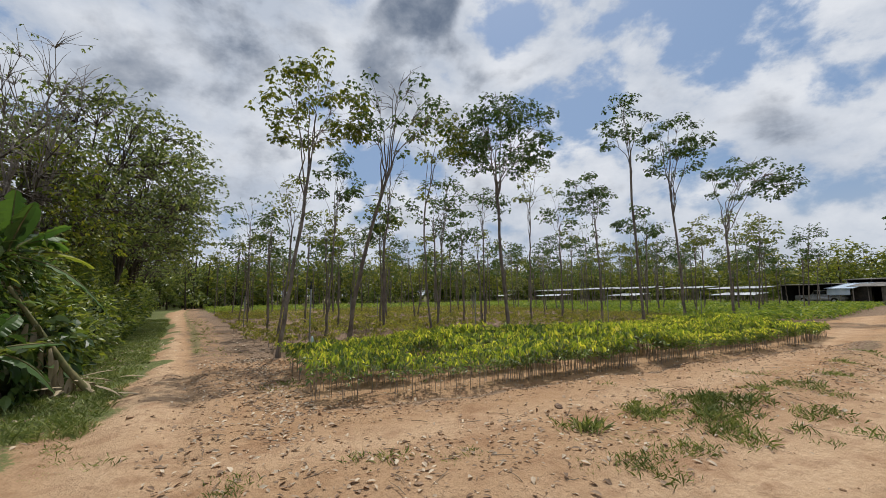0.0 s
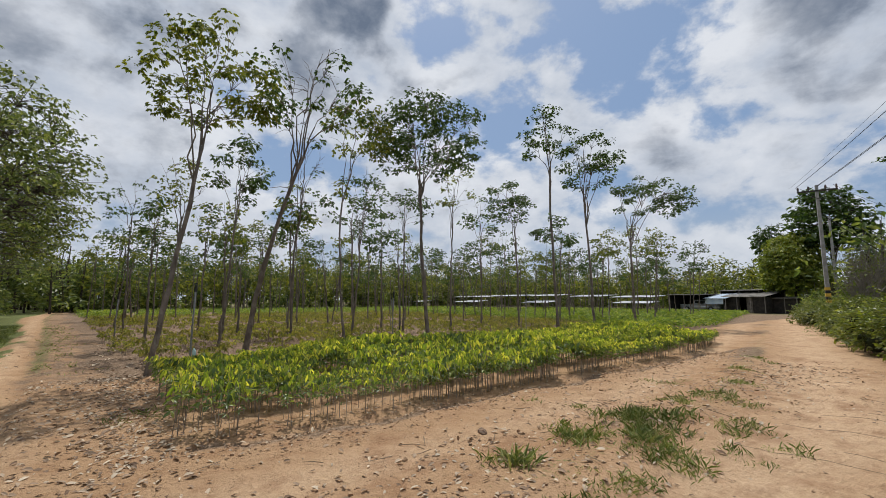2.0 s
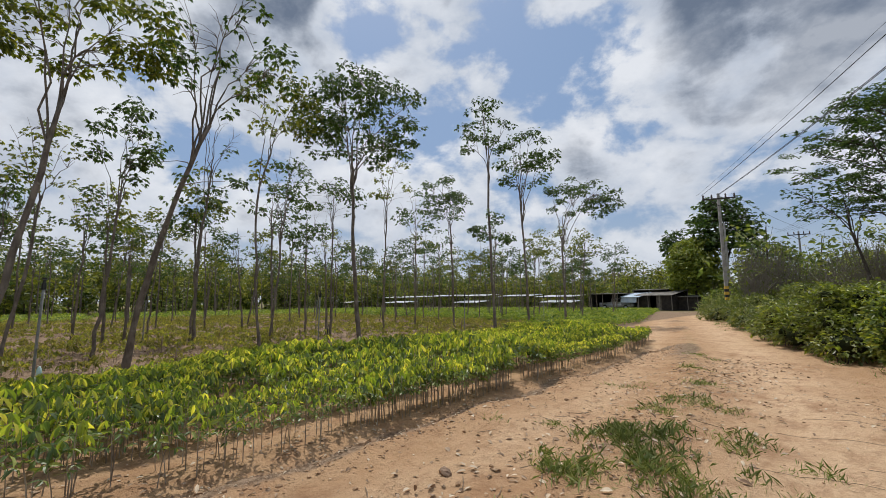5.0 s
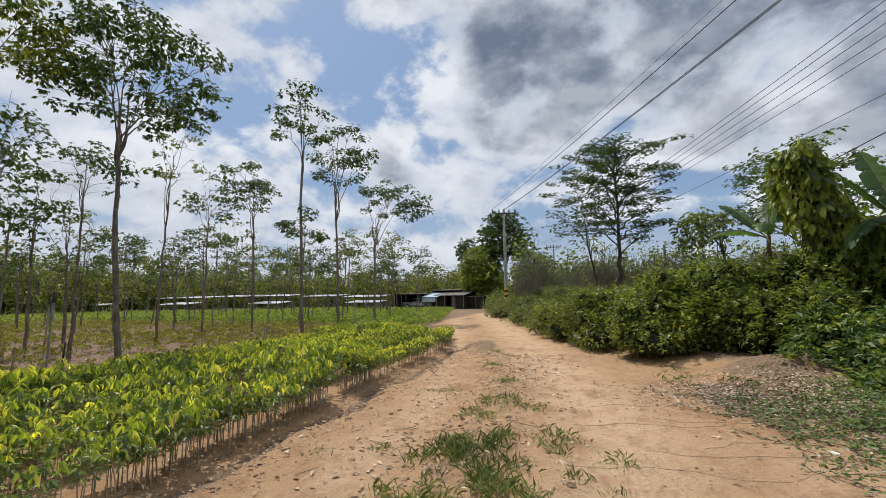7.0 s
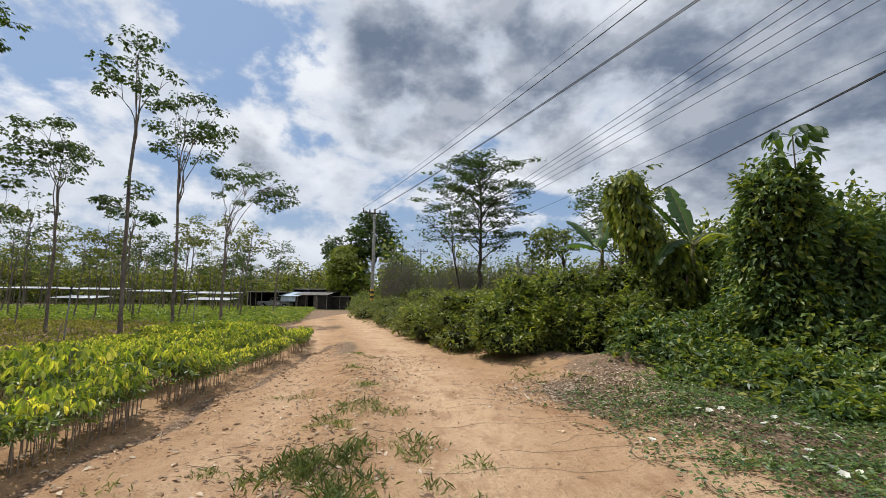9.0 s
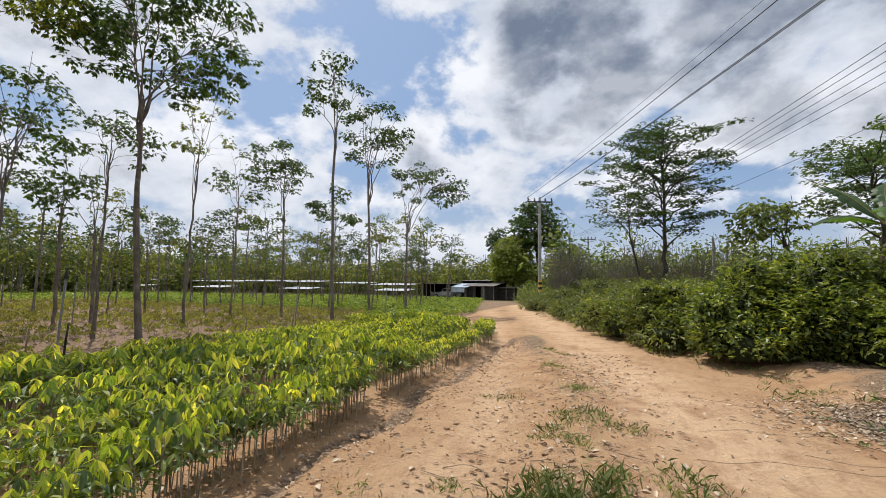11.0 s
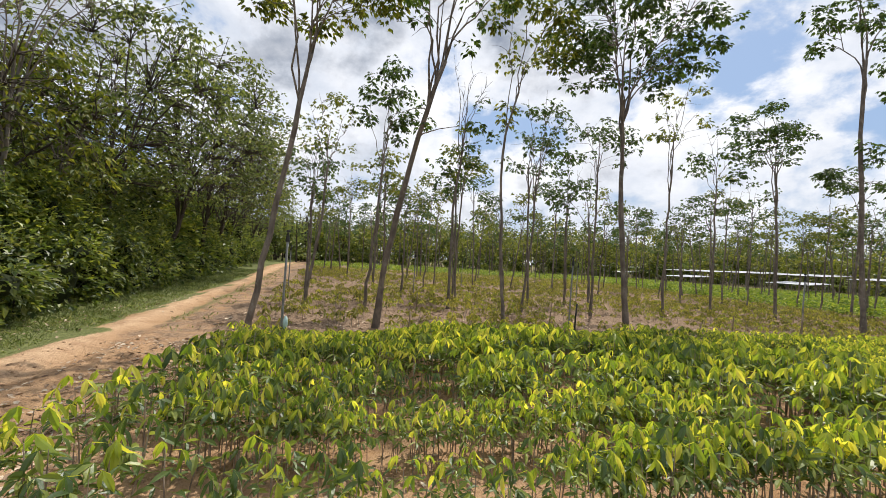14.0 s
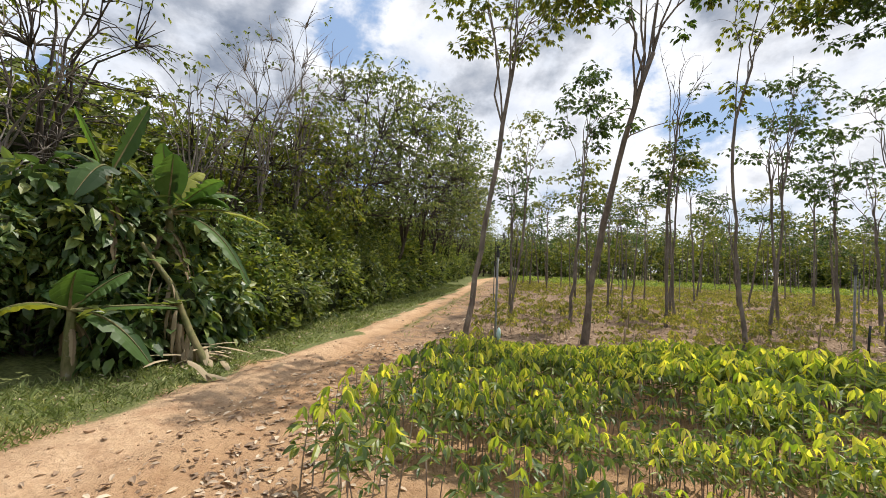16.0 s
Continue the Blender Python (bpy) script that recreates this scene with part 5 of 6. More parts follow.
banana((-7.1, -4.0), 3.6, ((139, 1.25, 0.25, 0.95, 0.5), (110, 1.1, 0.25, 1.2, 0.5), (165, 1.6, 0.24, 0.9, 0.55), (60, 0.7, 0.23, 2.2, 0.4), (150, 2.3, 0.15, 0.28, 0.22), (300, 1.1, 0.24, 1.6, 0.6), (230, 1.4, 0.24, 1.1, 0.5), (105, 2.0, 0.23, -0.05, 0.5), (20, 0.45, 0.2, 3.4, 0.3), (200, 1.1, 0.24, 1.7, 0.5)),
       "banana plant with torn green blades and hanging brown leaves", 7, 0.12, dry=12)
banana((-6.2, -4.5), 4.2, ((120, 0.45, 0.25, 4.0, 0.3), (330, 0.6, 0.25, 2.6, 0.5), (280, 1.2, 0.25, 1.0, 0.6), (40, 1.2, 0.24, 0.7, 0.9)), "tall banana plant with upright dark blades behind the clump", 8, 0.11, dry=5)
banana((-5.45, -3.75), 1.35, ((75, 0.6, 0.24, 1.9, 0.5), (139, 1.6, 0.17, 0.12, 0.1), (110, 1.3, 0.18, 0.1, 0.55), (165, 0.8, 0.21, 1.3, 0.5), (330, 1.1, 0.2, 0.5, 0.5), (250, 0.9, 0.2, 0.9, 0.5)), "young banana plant with broad light green blades", 9, 0.09, 4)
banana((6.6, 12.2), 5.0, ((150, 1.5, 0.30, 1.8, 0.4), (80, 1.4, 0.3, 2.2, 0.3), (200, 1.9, 0.3, 0.5, 0.6), (20, 1.6, 0.3, 1.0, 0.6), (300, 1.6, 0.3, 0.8, 0.7)), "banana plant among climbing vines", 10)
banana((4.7, 13.6), 4.6, ((180, 2.1, 0.28, 0.55, 0.45), (120, 1.7, 0.26, 1.4, 0.5), (240, 1.6, 0.26, 0.9, 0.6), (60, 1.6, 0.26, 1.5, 0.5)), "banana plant with one long arching blade", 12)
banana((-19.5, -5.4), 1.6, ((75, 1.3, 0.24, 1.2, 0.6), (20, 1.2, 0.22, 0.9, 0.6), (130, 1.3, 0.22, 0.6, 0.6), (330, 1.2, 0.2, 0.6, 0.6)), "small banana plant at the edge of the path", 13, 0.08, 1)


def dead_fronds():
    """Heap of fallen dry banana leaves by the path."""
    rng = np.random.RandomState(61)
    root = thing("dead_leaf_heap", (-6.6, -2.95, gz(-6.6, -2.95)), "heap of dry grey-brown fallen banana leaves", "dead leaves")
    for k in range(30):
        g, r = blade(rng.uniform(0.3, 0.75), rng.uniform(0.04, 0.09), rng.uniform(-0.15, 0.3), rng.uniform(0.1, 0.5), rng, 0.95, 11)
        lf = child("dead_leaf", g.mesh("dead_leaf", BANANA_DRY), root)
        lf.matrix_basis = Matrix.Translation((rng.normal(-0.1, 0.32), rng.normal(0, 0.2), rng.uniform(0.05, 0.26))) @ Matrix.Rotation(rng.uniform(0, 6.28), 4, "Z")


dead_fronds()
climb = np.random.RandomState(71)
leafy("climbing_vine", [(-7.6, -4.5, 1.1, 0.6, 0.5, 1.0), (-6.9, -4.5, 0.8, 0.6, 0.5, 0.9), (-8.3, -4.5, 0.8, 0.6, 0.5, 0.9), (-6.2, -4.4, 1.5, 0.55, 0.5, 1.0), (-5.7, -4.9, 1.7, 0.6, 0.5, 0.9), (-6.3, -4.2, 0.5, 0.55, 0.45, 0.6), (-6.95, -3.65, 0.45, 0.42, 0.35, 0.55), (-6.05, -3.75, 0.4, 0.38, 0.35, 0.5), (-7.7, -3.8, 0.5, 0.5, 0.4, 0.6)], climb, "broad-leaved climbing vine over the banana stems", VINE_LEAF, 95, 0.18, "", "vine", 6, 0.9, extra=BUSH_LEAF, shape=LEAF8)
trunk = thing("fallen_banana_stem", (-6.55, -3.0, gz(-6.55, -3.0)), "dead banana stem leaning with peeling pale grey sheaths", "dead stem")
r = np.random.RandomState(62)
v, f3, f4 = tube([[0.02, 0.25, -0.02], [0.02, -0.1, 0.45], [0.0, -0.5, 1.1], [0.3, -0.75, 1.7]], [0.05, 0.048, 0.042, 0.025], 9)
child("core", mesh_of("core", v, [f3, f4], BANANA_STEM, smooth=True), trunk)
for k in range(26):
    g, rib = blade(r.uniform(0.3, 0.7), r.uniform(0.03, 0.07), -0.35, 0.8, r, 0.95, 11)
    strip = child("peeling_sheath", g.mesh("peeling_sheath", BANANA_DRY), trunk)
    h = r.uniform(0.15, 1.5)
    strip.matrix_basis = Matrix.Translation((0.05, 0.15 - 0.55 * h, h)) @ Matrix.Rotation(r.uniform(0, 6.28), 4, "Z") @ Matrix.Rotation(r.uniform(0.4, 1.0), 4, "Y")


def shoot(at, tall, label):
    """A young shoot with a few very large hanging leaves."""
    r = np.random.RandomState(81)
    root = thing("shoot", at, label, "plant")
    v, f3, f4 = tube(bow([0, 0, -1.6], [0.1, 0, tall], [0, 0.05, 0.3], r, 6), np.linspace(0.03, 0.012, 6), 5)
    child("stem", mesh_of("stem", v, [f3, f4], DARK_BARK, smooth=True), root)
    green = Heap()
    for level, many in ((tall, 7), (tall * 0.45, 4)):
        for k in range(many):
            a = k * 2 * np.pi / many + r.normal(0, 0.25)
            out = np.array([math.cos(a), math.sin(a), 0.0])
            tip = np.array([0.08, 0, level]) + out * 0.32 + [0, 0, 0.08]
            green.put(*tube([[0.08, 0, level], tip], [0.008, 0.005], 3))
            ways = np.array([out + [0, 0, -0.9], out * 0.6 + np.array([-out[1], out[0], -0.8]), out * 0.6 + np.array([out[1], -out[0], -0.8])])
            leaves(green, LEAF8, np.repeat(tip[None], 3, 0), ways, 0.36, 0.15, r)
    child("leaf_crown", green.mesh("leaf_crown", TREE_LEAF), root)


shoot((6.7, 9.0, 4.2), 0.75, "young shoot with very large hanging leaves above the vines")

# ================= single trees along the road =================


def big_tree(at, trunk, crown, seed, label, leaf, bark, tips, limbs, thick, size, leafs=9, bare=0.03, reach=0.5, name="roadside_tree", flat=1.0):
    rng = np.random.RandomState(seed)
    heaps = rubber_tree([np.zeros(3)] + [np.array(p) for p in trunk], (np.array(crown[0]), crown[1], crown[2]), rng, limbs=limbs, tips=tips, leafs=leafs, thick=thick, size=size, bare=bare, reach=reach, flat=flat)
    return plant(name, heaps, (at[0], at[1], gz(*at) - 0.1), label, leaf, bark)


def tiered_tree(at, tall, low, reach_out, limbs, seed, label, leaf, thick=0.24, size=0.21):
    """A tree whose long slanting limbs carry flat, ragged sprays of leaves in tiers, with open sky between them."""
    rng = np.random.RandomState(seed)
    line = np.array([[0, 0, 0], [0.1, 0, low * 0.5], [0.35, 0, low], [0.2, 0, (low + tall) / 2], [0.5, 0, tall * 0.93]])
    s = np.linspace(0, 1, 14)
    pts = np.stack([np.interp(s * 4, np.arange(5), line[:, k]) for k in range(3)], -1)
    pts[1:-1] += rng.normal(0, 0.07, (12, 3)) * [1, 1, 0]
    trunk, woods, green = Heap(), [], Heap()
    trunk.put(*tube(pts, thick * np.interp(s, [0, 0.05, 0.45, 1], [1.4, 1.0, 0.7, 0.12]), 9))
    for k in range(limbs):
        u = (k + rng.uniform(0, 0.8)) / limbs
        z = low * 0.92 + (tall * 0.9 - low) * u
        foot = np.array([np.interp(z, pts[:, 2], pts[:, c]) for c in range(3)])
        a = k * 2.4 + rng.uniform(-0.5, 0.5)
        out = reach_out * (math.sin(math.pi * (0.28 + 0.66 * u)) ** 0.8) * rng.uniform(0.65, 1.1)
        end = foot + [out * math.cos(a), out * math.sin(a), out * rng.uniform(0.35, 0.8)]
        limb = bow(foot, end, [0.3 * out * math.cos(a), 0.3 * out * math.sin(a), 0.4 * out], rng, 8, 0.03)
        wood = Heap()
        wood.put(*tube(limb, np.linspace(thick * 0.34, thick * 0.06, 8), 5))
        for _ in range(int(4 + out * 1.6)):
            b = limb[rng.randint(3, 8)]
            tip = b + [rng.normal(0, 0.75), rng.normal(0, 0.75), rng.uniform(-0.1, 0.45)]
            wood.put(*tube([b, (b + tip) / 2 + [0, 0, 0.08], tip], [thick * 0.09, thick * 0.06, thick * 0.03], 3))
            for _ in range(rng.randint(3, 6)):
                cluster(green, tip + rng.normal(0, 0.38, 3) * [1, 1, 0.3], rng, 11, size, 0.42, 0.3)
        woods.append(wood)
    return plant("roadside_tree", (trunk, woods, green), (at[0], at[1], gz(*at) - 0.1), label, leaf, DARK_BARK)


tiered_tree((4.3, 42.0), 17.4, 5.8, 5.8, 24, 51, "spreading roadside tree with thin feathery layered foliage", TREE_LEAF)
big_tree((2.6, 41.0), [(-0.2, 0, 3.0), (-0.8, 0, 6.0)], ((-1.6, 0, 8.2), 3.0, 1.8), 52, "slim leaning roadside tree with sparse foliage", TREE_LEAF, DARK_BARK, 44, 6, 0.12, 0.32, 8, 0.3, 0.8, flat=0.3)
big_tree((-9.3, 65.0), [(0, 0, 3.0), (0.2, 0, 6.0)], ((0.2, 0, 10.4), 3.9, 4.6), 53, "tall dark shade tree with layered foliage by the farm sheds", TREE_LEAF, DARK_BARK, 170, 12, 0.30, 0.5, 13, 0.0, 0.9, flat=0.45)
big_tree((-12.4, 62.8), [(0, 0, 1.5), (0, 0, 2.5)], ((0, 0, 5.4), 3.2, 4.2), 54, "bright green rounded tree beside the farm sheds", BUSH_LIGHT, DARK_BARK, 300, 8, 0.2, 0.42, 14, 0.0, 0.7)
big_tree((-15.2, 66.0), [(0, 0, 3.0), (0, 0, 6.0)], ((0, 0, 9.2), 1.7, 2.4), 55, "slim dark tree behind the farm sheds", TREE_LEAF, DARK_BARK, 46, 6, 0.16, 0.45, 12, 0.0, 0.7)
big_tree((-5.0, 66.0), [(0, 0, 2.0), (0, 0, 3.6)], ((0, 0, 6.0), 3.4, 3.0), 58, "grey-green tree at the bend of the track", BUSH_LEAF, DARK_BARK, 90, 8, 0.18, 0.42, 10, 0.1, 0.8, flat=0.5)
tiered_tree((14.2, 33.0), 11.4, 4.6, 4.4, 16, 56, "dark spreading tree behind the vine thicket", VINE_LEAF, 0.18, 0.2)
big_tree((11.0, 36.0), [(0, 0, 3.0), (0, 0, 4.6)], ((-0.8, 0, 6.4), 2.4, 1.6), 57, "dark spreading tree behind the vine thicket", BUSH_LEAF, DARK_BARK, 50, 6, 0.14, 0.38, 8, 0.05, 0.6)


def bare_wood(label, spots, tall, rng, twigs, per, leaf):
    """A grey wood of many thin upright twigs with few leaves, as one mass."""
    wood, green = Heap(), Heap()
    for (x, y), h in zip(spots, tall):
        z = gz(x, y)
        for _ in range(twigs):
            a, r = rng.uniform(0, 6.28), rng.uniform(0.2, 1.0)
            foot = np.array([x + 0.5 * r * math.cos(a), y + 0.5 * r * math.sin(a), z + h * rng.uniform(-0.05, 0.45)])
            top = np.array([x + 1.7 * r * math.cos(a), y + 1.7 * r * math.sin(a), z + h * rng.uniform(0.55, 1.0)])
            wood.put(*tube([foot, (foot + top) / 2 + rng.normal(0, 0.35, 3), top], [0.03, 0.02, 0.008], 3))
        at = np.array([x, y, z]) + rng.normal(0, 1, (per, 3)) * [1.1, 1.1, 0] + np.column_stack([np.zeros((per, 2)), h * rng.beta(1.5, 1.6, per)])
        leaves(green, LEAF4, at, spread(rng, per, -0.9, 0.4), 0.26 * rng.uniform(0.6, 1.3, per), 0.12, rng)
    root = thing("scrub_wood", (0, 0, 0), label, "trees", kind="stuff")
    tagged(child("twigs", wood.mesh("twigs", PALE_BARK), root), kind="stuff")
    tagged(child("leaves", green.mesh("leaves", leaf), root), kind="stuff")


def scrub():
    rng = np.random.RandomState(71)
    low = [(float(road_at(y)[2]) + rng.uniform(1.0, 9.0), y) for y in rng.uniform(46, 66, 60)]
    far_wood("dark brushwood at the bend of the track", low, rng.uniform(2.0, 4.2, 60), rng, BUSH_LEAF, 150, 0.36, 0.04, DARK_BARK, 0.4)
    spots = [(rng.uniform(-6, 34), rng.uniform(44, 62)) for _ in range(190)]
    spots = [s for s in spots if s[0] > road_at(s[1])[2] + 4]
    bare_wood("grey half-leafless scrub wood behind the bushes", spots, rng.uniform(4.6, 7.2, len(spots)), rng, 30, 130, WEED_LEAF)


scrub()

# ================= power lines =================


def pole_unit(at, tall, arm, label, marker=False, turn_=0.0):
    root = thing("power_pole", pose(at[0], at[1], gz(*at) - 0.1, 0, 0, turn_), label, "power pole")
    bm = bmesh.new()
    bmesh.ops.create_cone(bm, cap_ends=True, segments=4, radius1=0.20, radius2=0.135, depth=tall, matrix=Matrix.Translation((0, 0, tall / 2)) @ Matrix.Rotation(radians(45), 4, "Z"))
    bmesh.ops.bevel(bm, geom=bm.edges[:], offset=0.015, segments=1, affect="EDGES")
    part("post", bm, CONCRETE, root)
    if arm:
        part("crossarm", box(bmesh.new(), (-arm / 2, -0.16, tall - 0.55), (arm / 2, -0.05, tall - 0.42), 0.01), DARK_STEEL, root)
        for side in (-1, 1):
            v, f3, f4 = tube([[side * arm * 0.3, -0.1, tall - 0.55], [0, -0.12, tall - 1.15]], [0.025, 0.025], 5)
            child("brace", mesh_of("brace", v, [f3, f4], DARK_STEEL), root)
        for x in (-arm / 2 + 0.08, -arm / 4 + 0.1, arm / 4 - 0.1, arm / 2 - 0.08):
            bm = bmesh.new()
            for z, r in ((0.06, 0.05), (0.13, 0.09), (0.20, 0.06), (0.27, 0.085), (0.34, 0.05)):
                bmesh.ops.create_cone(bm, cap_ends=True, segments=10, radius1=r, radius2=r * 0.75, depth=0.08, matrix=Matrix.Translation((x, -0.105, tall - 0.45 + z)))
            part("insulator", bm, CERAMIC, root)
    if marker:
        for k in range(5):
            z = 1.3 + 0.24 * k
            part("warning_band", box(bmesh.new(), (-0.152, -0.152, z), (0.152, 0.152, z + 0.238), 0.006), BLACK_PAINT if k % 2 else YELLOW_PAINT, root, "black painted band" if k % 2 else "yellow painted band")
    return root


pole_unit((-6.2, 43.4), 10.7, 2.5, "tall concrete power pole with a dark crossarm", True, 20)
pole_unit((-8.32, 60.0), 10.70, 0, "plain concrete pole beyond the power pole", False, 15)
pole_unit((-2.0, 74.0), 10.6, 2.4, "distant power pole with a crossarm", False, 8)
pole_unit((14.6, -5.4), 11.0, 2.5, "tall concrete power pole with a dark crossarm", False, 20)
pole_unit((16.5, -9.5), 10.4, 2.4, "concrete power pole with a dark crossarm", False, 8)
pole_unit((9.6, 48.0), 6.8, 0, "slim low concrete pole among the scrub", False, 0)
pole_unit((8.6, -13.0), 6.8, 0, "slim low concrete pole", False, 0)


def line_of(label, spans, radius=0.016):
    root = thing("overhead_line", (0, 0, 0), label, "power line")
    for a, b, sag in spans:
        s = np.linspace(0, 1, 40)[:, None]
        pts = np.asarray(a, float) * (1 - s) + np.asarray(b, float) * s
        pts[:, 2] -= 4 * sag * (s * (1 - s))[:, 0]
        v, f3, f4 = tube(pts, np.full(40, radius), 5)
        child("wire", mesh_of("wire", v, [f3, f4], CABLE, smooth=True), root)


line_of("black overhead power wires between concrete poles", [((-6.2 + o * 0.94, 43.4 + o * 0.34, 10.65), (14.6 + o * 0.94, -5.4 + o * 0.34, 10.95), 0.55) for o in (-1.3, 0.0, 0.08)], 0.017)
line_of("thin black overhead wire between concrete poles", [((-7.8, 42.8, 10.65), (13.0, -6.0, 10.95), 0.55)], 0.007)
line_of("bundle of black overhead wires to the distant pole", [((-2.0 + o, 74.0, 10.6 + h), (16.5 + o * 1.3, -9.5, 10.3 + h), 1.0) for o, h in ((-2.35, 0), (-2.0, 0), (-1.55, 0), (-1.05, 0), (-0.5, 0), (0.1, -1.1))], 0.012)
line_of("pair of low black cables past the scrub", [((9.6 + o, 48.0, 6.65), (8.6 + o, -13.0, 6.65 + o), 0.25) for o in (-0.12, 0.15)], 0.016)
line_of("stay wire of the power pole", [((-6.1, 43.4, 8.4), (-3.2, 43.9, 5.2), 0.05)], 0.03)
line_of("thin wires beyond the power pole", [((-6.2 + o, 43.4, 10.6), (-2.0 + o, 74.0, 10.6), 0.5) for o in (-1.0, 1.0)], 0.014)

# ================= farm sheds =================


def sheet(x0, x1, y0, y1, z0, z1, wave=0.02, pitch=0.24):
    """A corrugated sheet that slopes from z0 at y0 to z1 at y1, with thickness."""
    bm = bmesh.new()
    count = max(8, int((x1 - x0) / pitch * 4))
    xs = np.linspace(x0, x1, count)
    grid = []
    for t_ in (0, 1):
        for k, (y, z) in enumerate(((y0, z0), (y1, z1))):
            grid.append([bm.verts.new((x, y, z + wave * math.sin(2 * math.pi * (x - x0) / pitch) - 0.02 * t_)) for x in xs])
    for i in range(count - 1):
        bm.faces.new((grid[0][i], grid[0][i + 1], grid[1][i + 1], grid[1][i]))
        bm.faces.new((grid[2][i + 1], grid[2][i], grid[3][i], grid[3][i + 1]))
        bm.faces.new((grid[0][i + 1], grid[0][i], grid[2][i], grid[2][i + 1]))
        bm.faces.new((grid[1][i], grid[1][i + 1], grid[3][i + 1], grid[3][i]))
    for i in (0, count - 1):
        bm.faces.new((grid[0][i], grid[1][i], grid[3][i], grid[2][i]))
    return bm


def open_shed(at, wide, deep, z0, z1, label, roof, wall=None, sides=(), turn_=0.0, posts=3, category="shed", name="shed"):
    root = thing(name, pose(at[0], at[1], gz(*at), 0, 0, turn_), label, category)
    part("roof", sheet(-wide / 2 - 0.25, wide / 2 + 0.25, -deep / 2 - 0.3, deep / 2 + 0.3, z0, z1), roof, root)
    for k in range(posts):
        x = -wide / 2 + wide * k / (posts - 1)
        for y, z in ((-deep / 2, z0), (deep / 2, z1)):
            v, f3, f4 = tube([[x, y, -0.1], [x, y, z]], [0.055, 0.05], 6)
            child("post", mesh_of("post", v, [f3, f4], PALE_BARK, smooth=True), root)
    for y, z in ((-deep / 2, z0), (deep / 2, z1)):
        part("beam", box(bmesh.new(), (-wide / 2, y - 0.03, z - 0.10), (wide / 2, y + 0.03, z - 0.04)), PALE_BOARD, root)
    for side in sides:
        low, high = min(z0, z1), max(z0, z1)
        if side in "LR":
            x = -wide / 2 if side == "L" else wide / 2
            bm = box(bmesh.new(), (x - 0.02, -deep / 2, 0.05), (x + 0.02, deep / 2, low - 0.05))
        elif side == "B":
            bm = box(bmesh.new(), (-wide / 2, deep / 2 - 0.02, 0.05), (wide / 2, deep / 2 + 0.02, z1 - 0.06))
        else:
            bm = box(bmesh.new(), (-wide / 2, -deep / 2 - 0.02, 0.05), (wide / 2, -deep / 2 + 0.02, z0 - 0.06))
        part("wall", bm, wall, root)
    return root


open_shed((-22.3, 60.6), 4.2, 5.0, 2.25, 2.35, "open carport with black shade net walls", ZINC_OLD, NET, "LB", -14)
house = open_shed((-15.9, 60.4), 4.6, 4.0, 1.95, 2.7, "dark wooden farm hut with a grey sheet roof", ZINC_OLD, DARK_BOARD, "LRB", -14, 4)
for x0, x1, mat, text in ((-2.28, -0.5, DARK_BOARD, "dark board wall"), (0.35, 1.0, PALE_BOARD, "pale plank door"), (1.05, 2.28, DARK_BOARD, "dark board wall")):
    part("front_panel", box(bmesh.new(), (x0, -2.03, 0.05), (x1, -1.98, 1.85)), mat, house, text)
open_shed((-17.3, 62.8), 4.6, 3.0, 2.75, 2.9, "back shed with a dark lean-to roof", ZINC_OLD, DARK_BOARD, "LRB", -14)
lean = open_shed((-19.0, 59.6), 2.4, 2.6, 1.75, 2.35, "low lean-to with pale blue plastic sheeting", BLUE_SHEET, DARK_BOARD, "B", -14)
part("sheet_curtain", sheet(-1.2, 1.0, -1.42, -1.36, 1.05, 1.74, 0.03, 0.5), BLUE_SHEET, lean, "hanging white plastic sheet")
open_shed((-12.3, 60.6), 2.4, 3.0, 1.75, 1.95, "small dark side shed", ZINC_OLD, DARK_BOARD, "LRBF", -14)
houses = np.random.RandomState(15)
for k in range(11):
    x, y = -29.0 - 6.7 * k, 58.0 - 1.1 * k + houses.normal(0, 1.2)
    high = 2.05 + houses.uniform(-0.15, 0.15)
    open_shed((x, y), houses.uniform(5.0, 6.2), 4.0, high, high + 0.26, "nursery shade house with a white sheet roof", ROOF_WHITE, None, (), houses.uniform(-3, 5), 4, "shade house", "shade_house")
    if k % 2 == 0:
        open_shed((x + 3.0, y - 6.0), 4.0, 3.0, 1.15, 1.4, "low nursery shade house with a white sheet roof", ROOF_WHITE, None, (), 3, 3, "shade house", "shade_house")


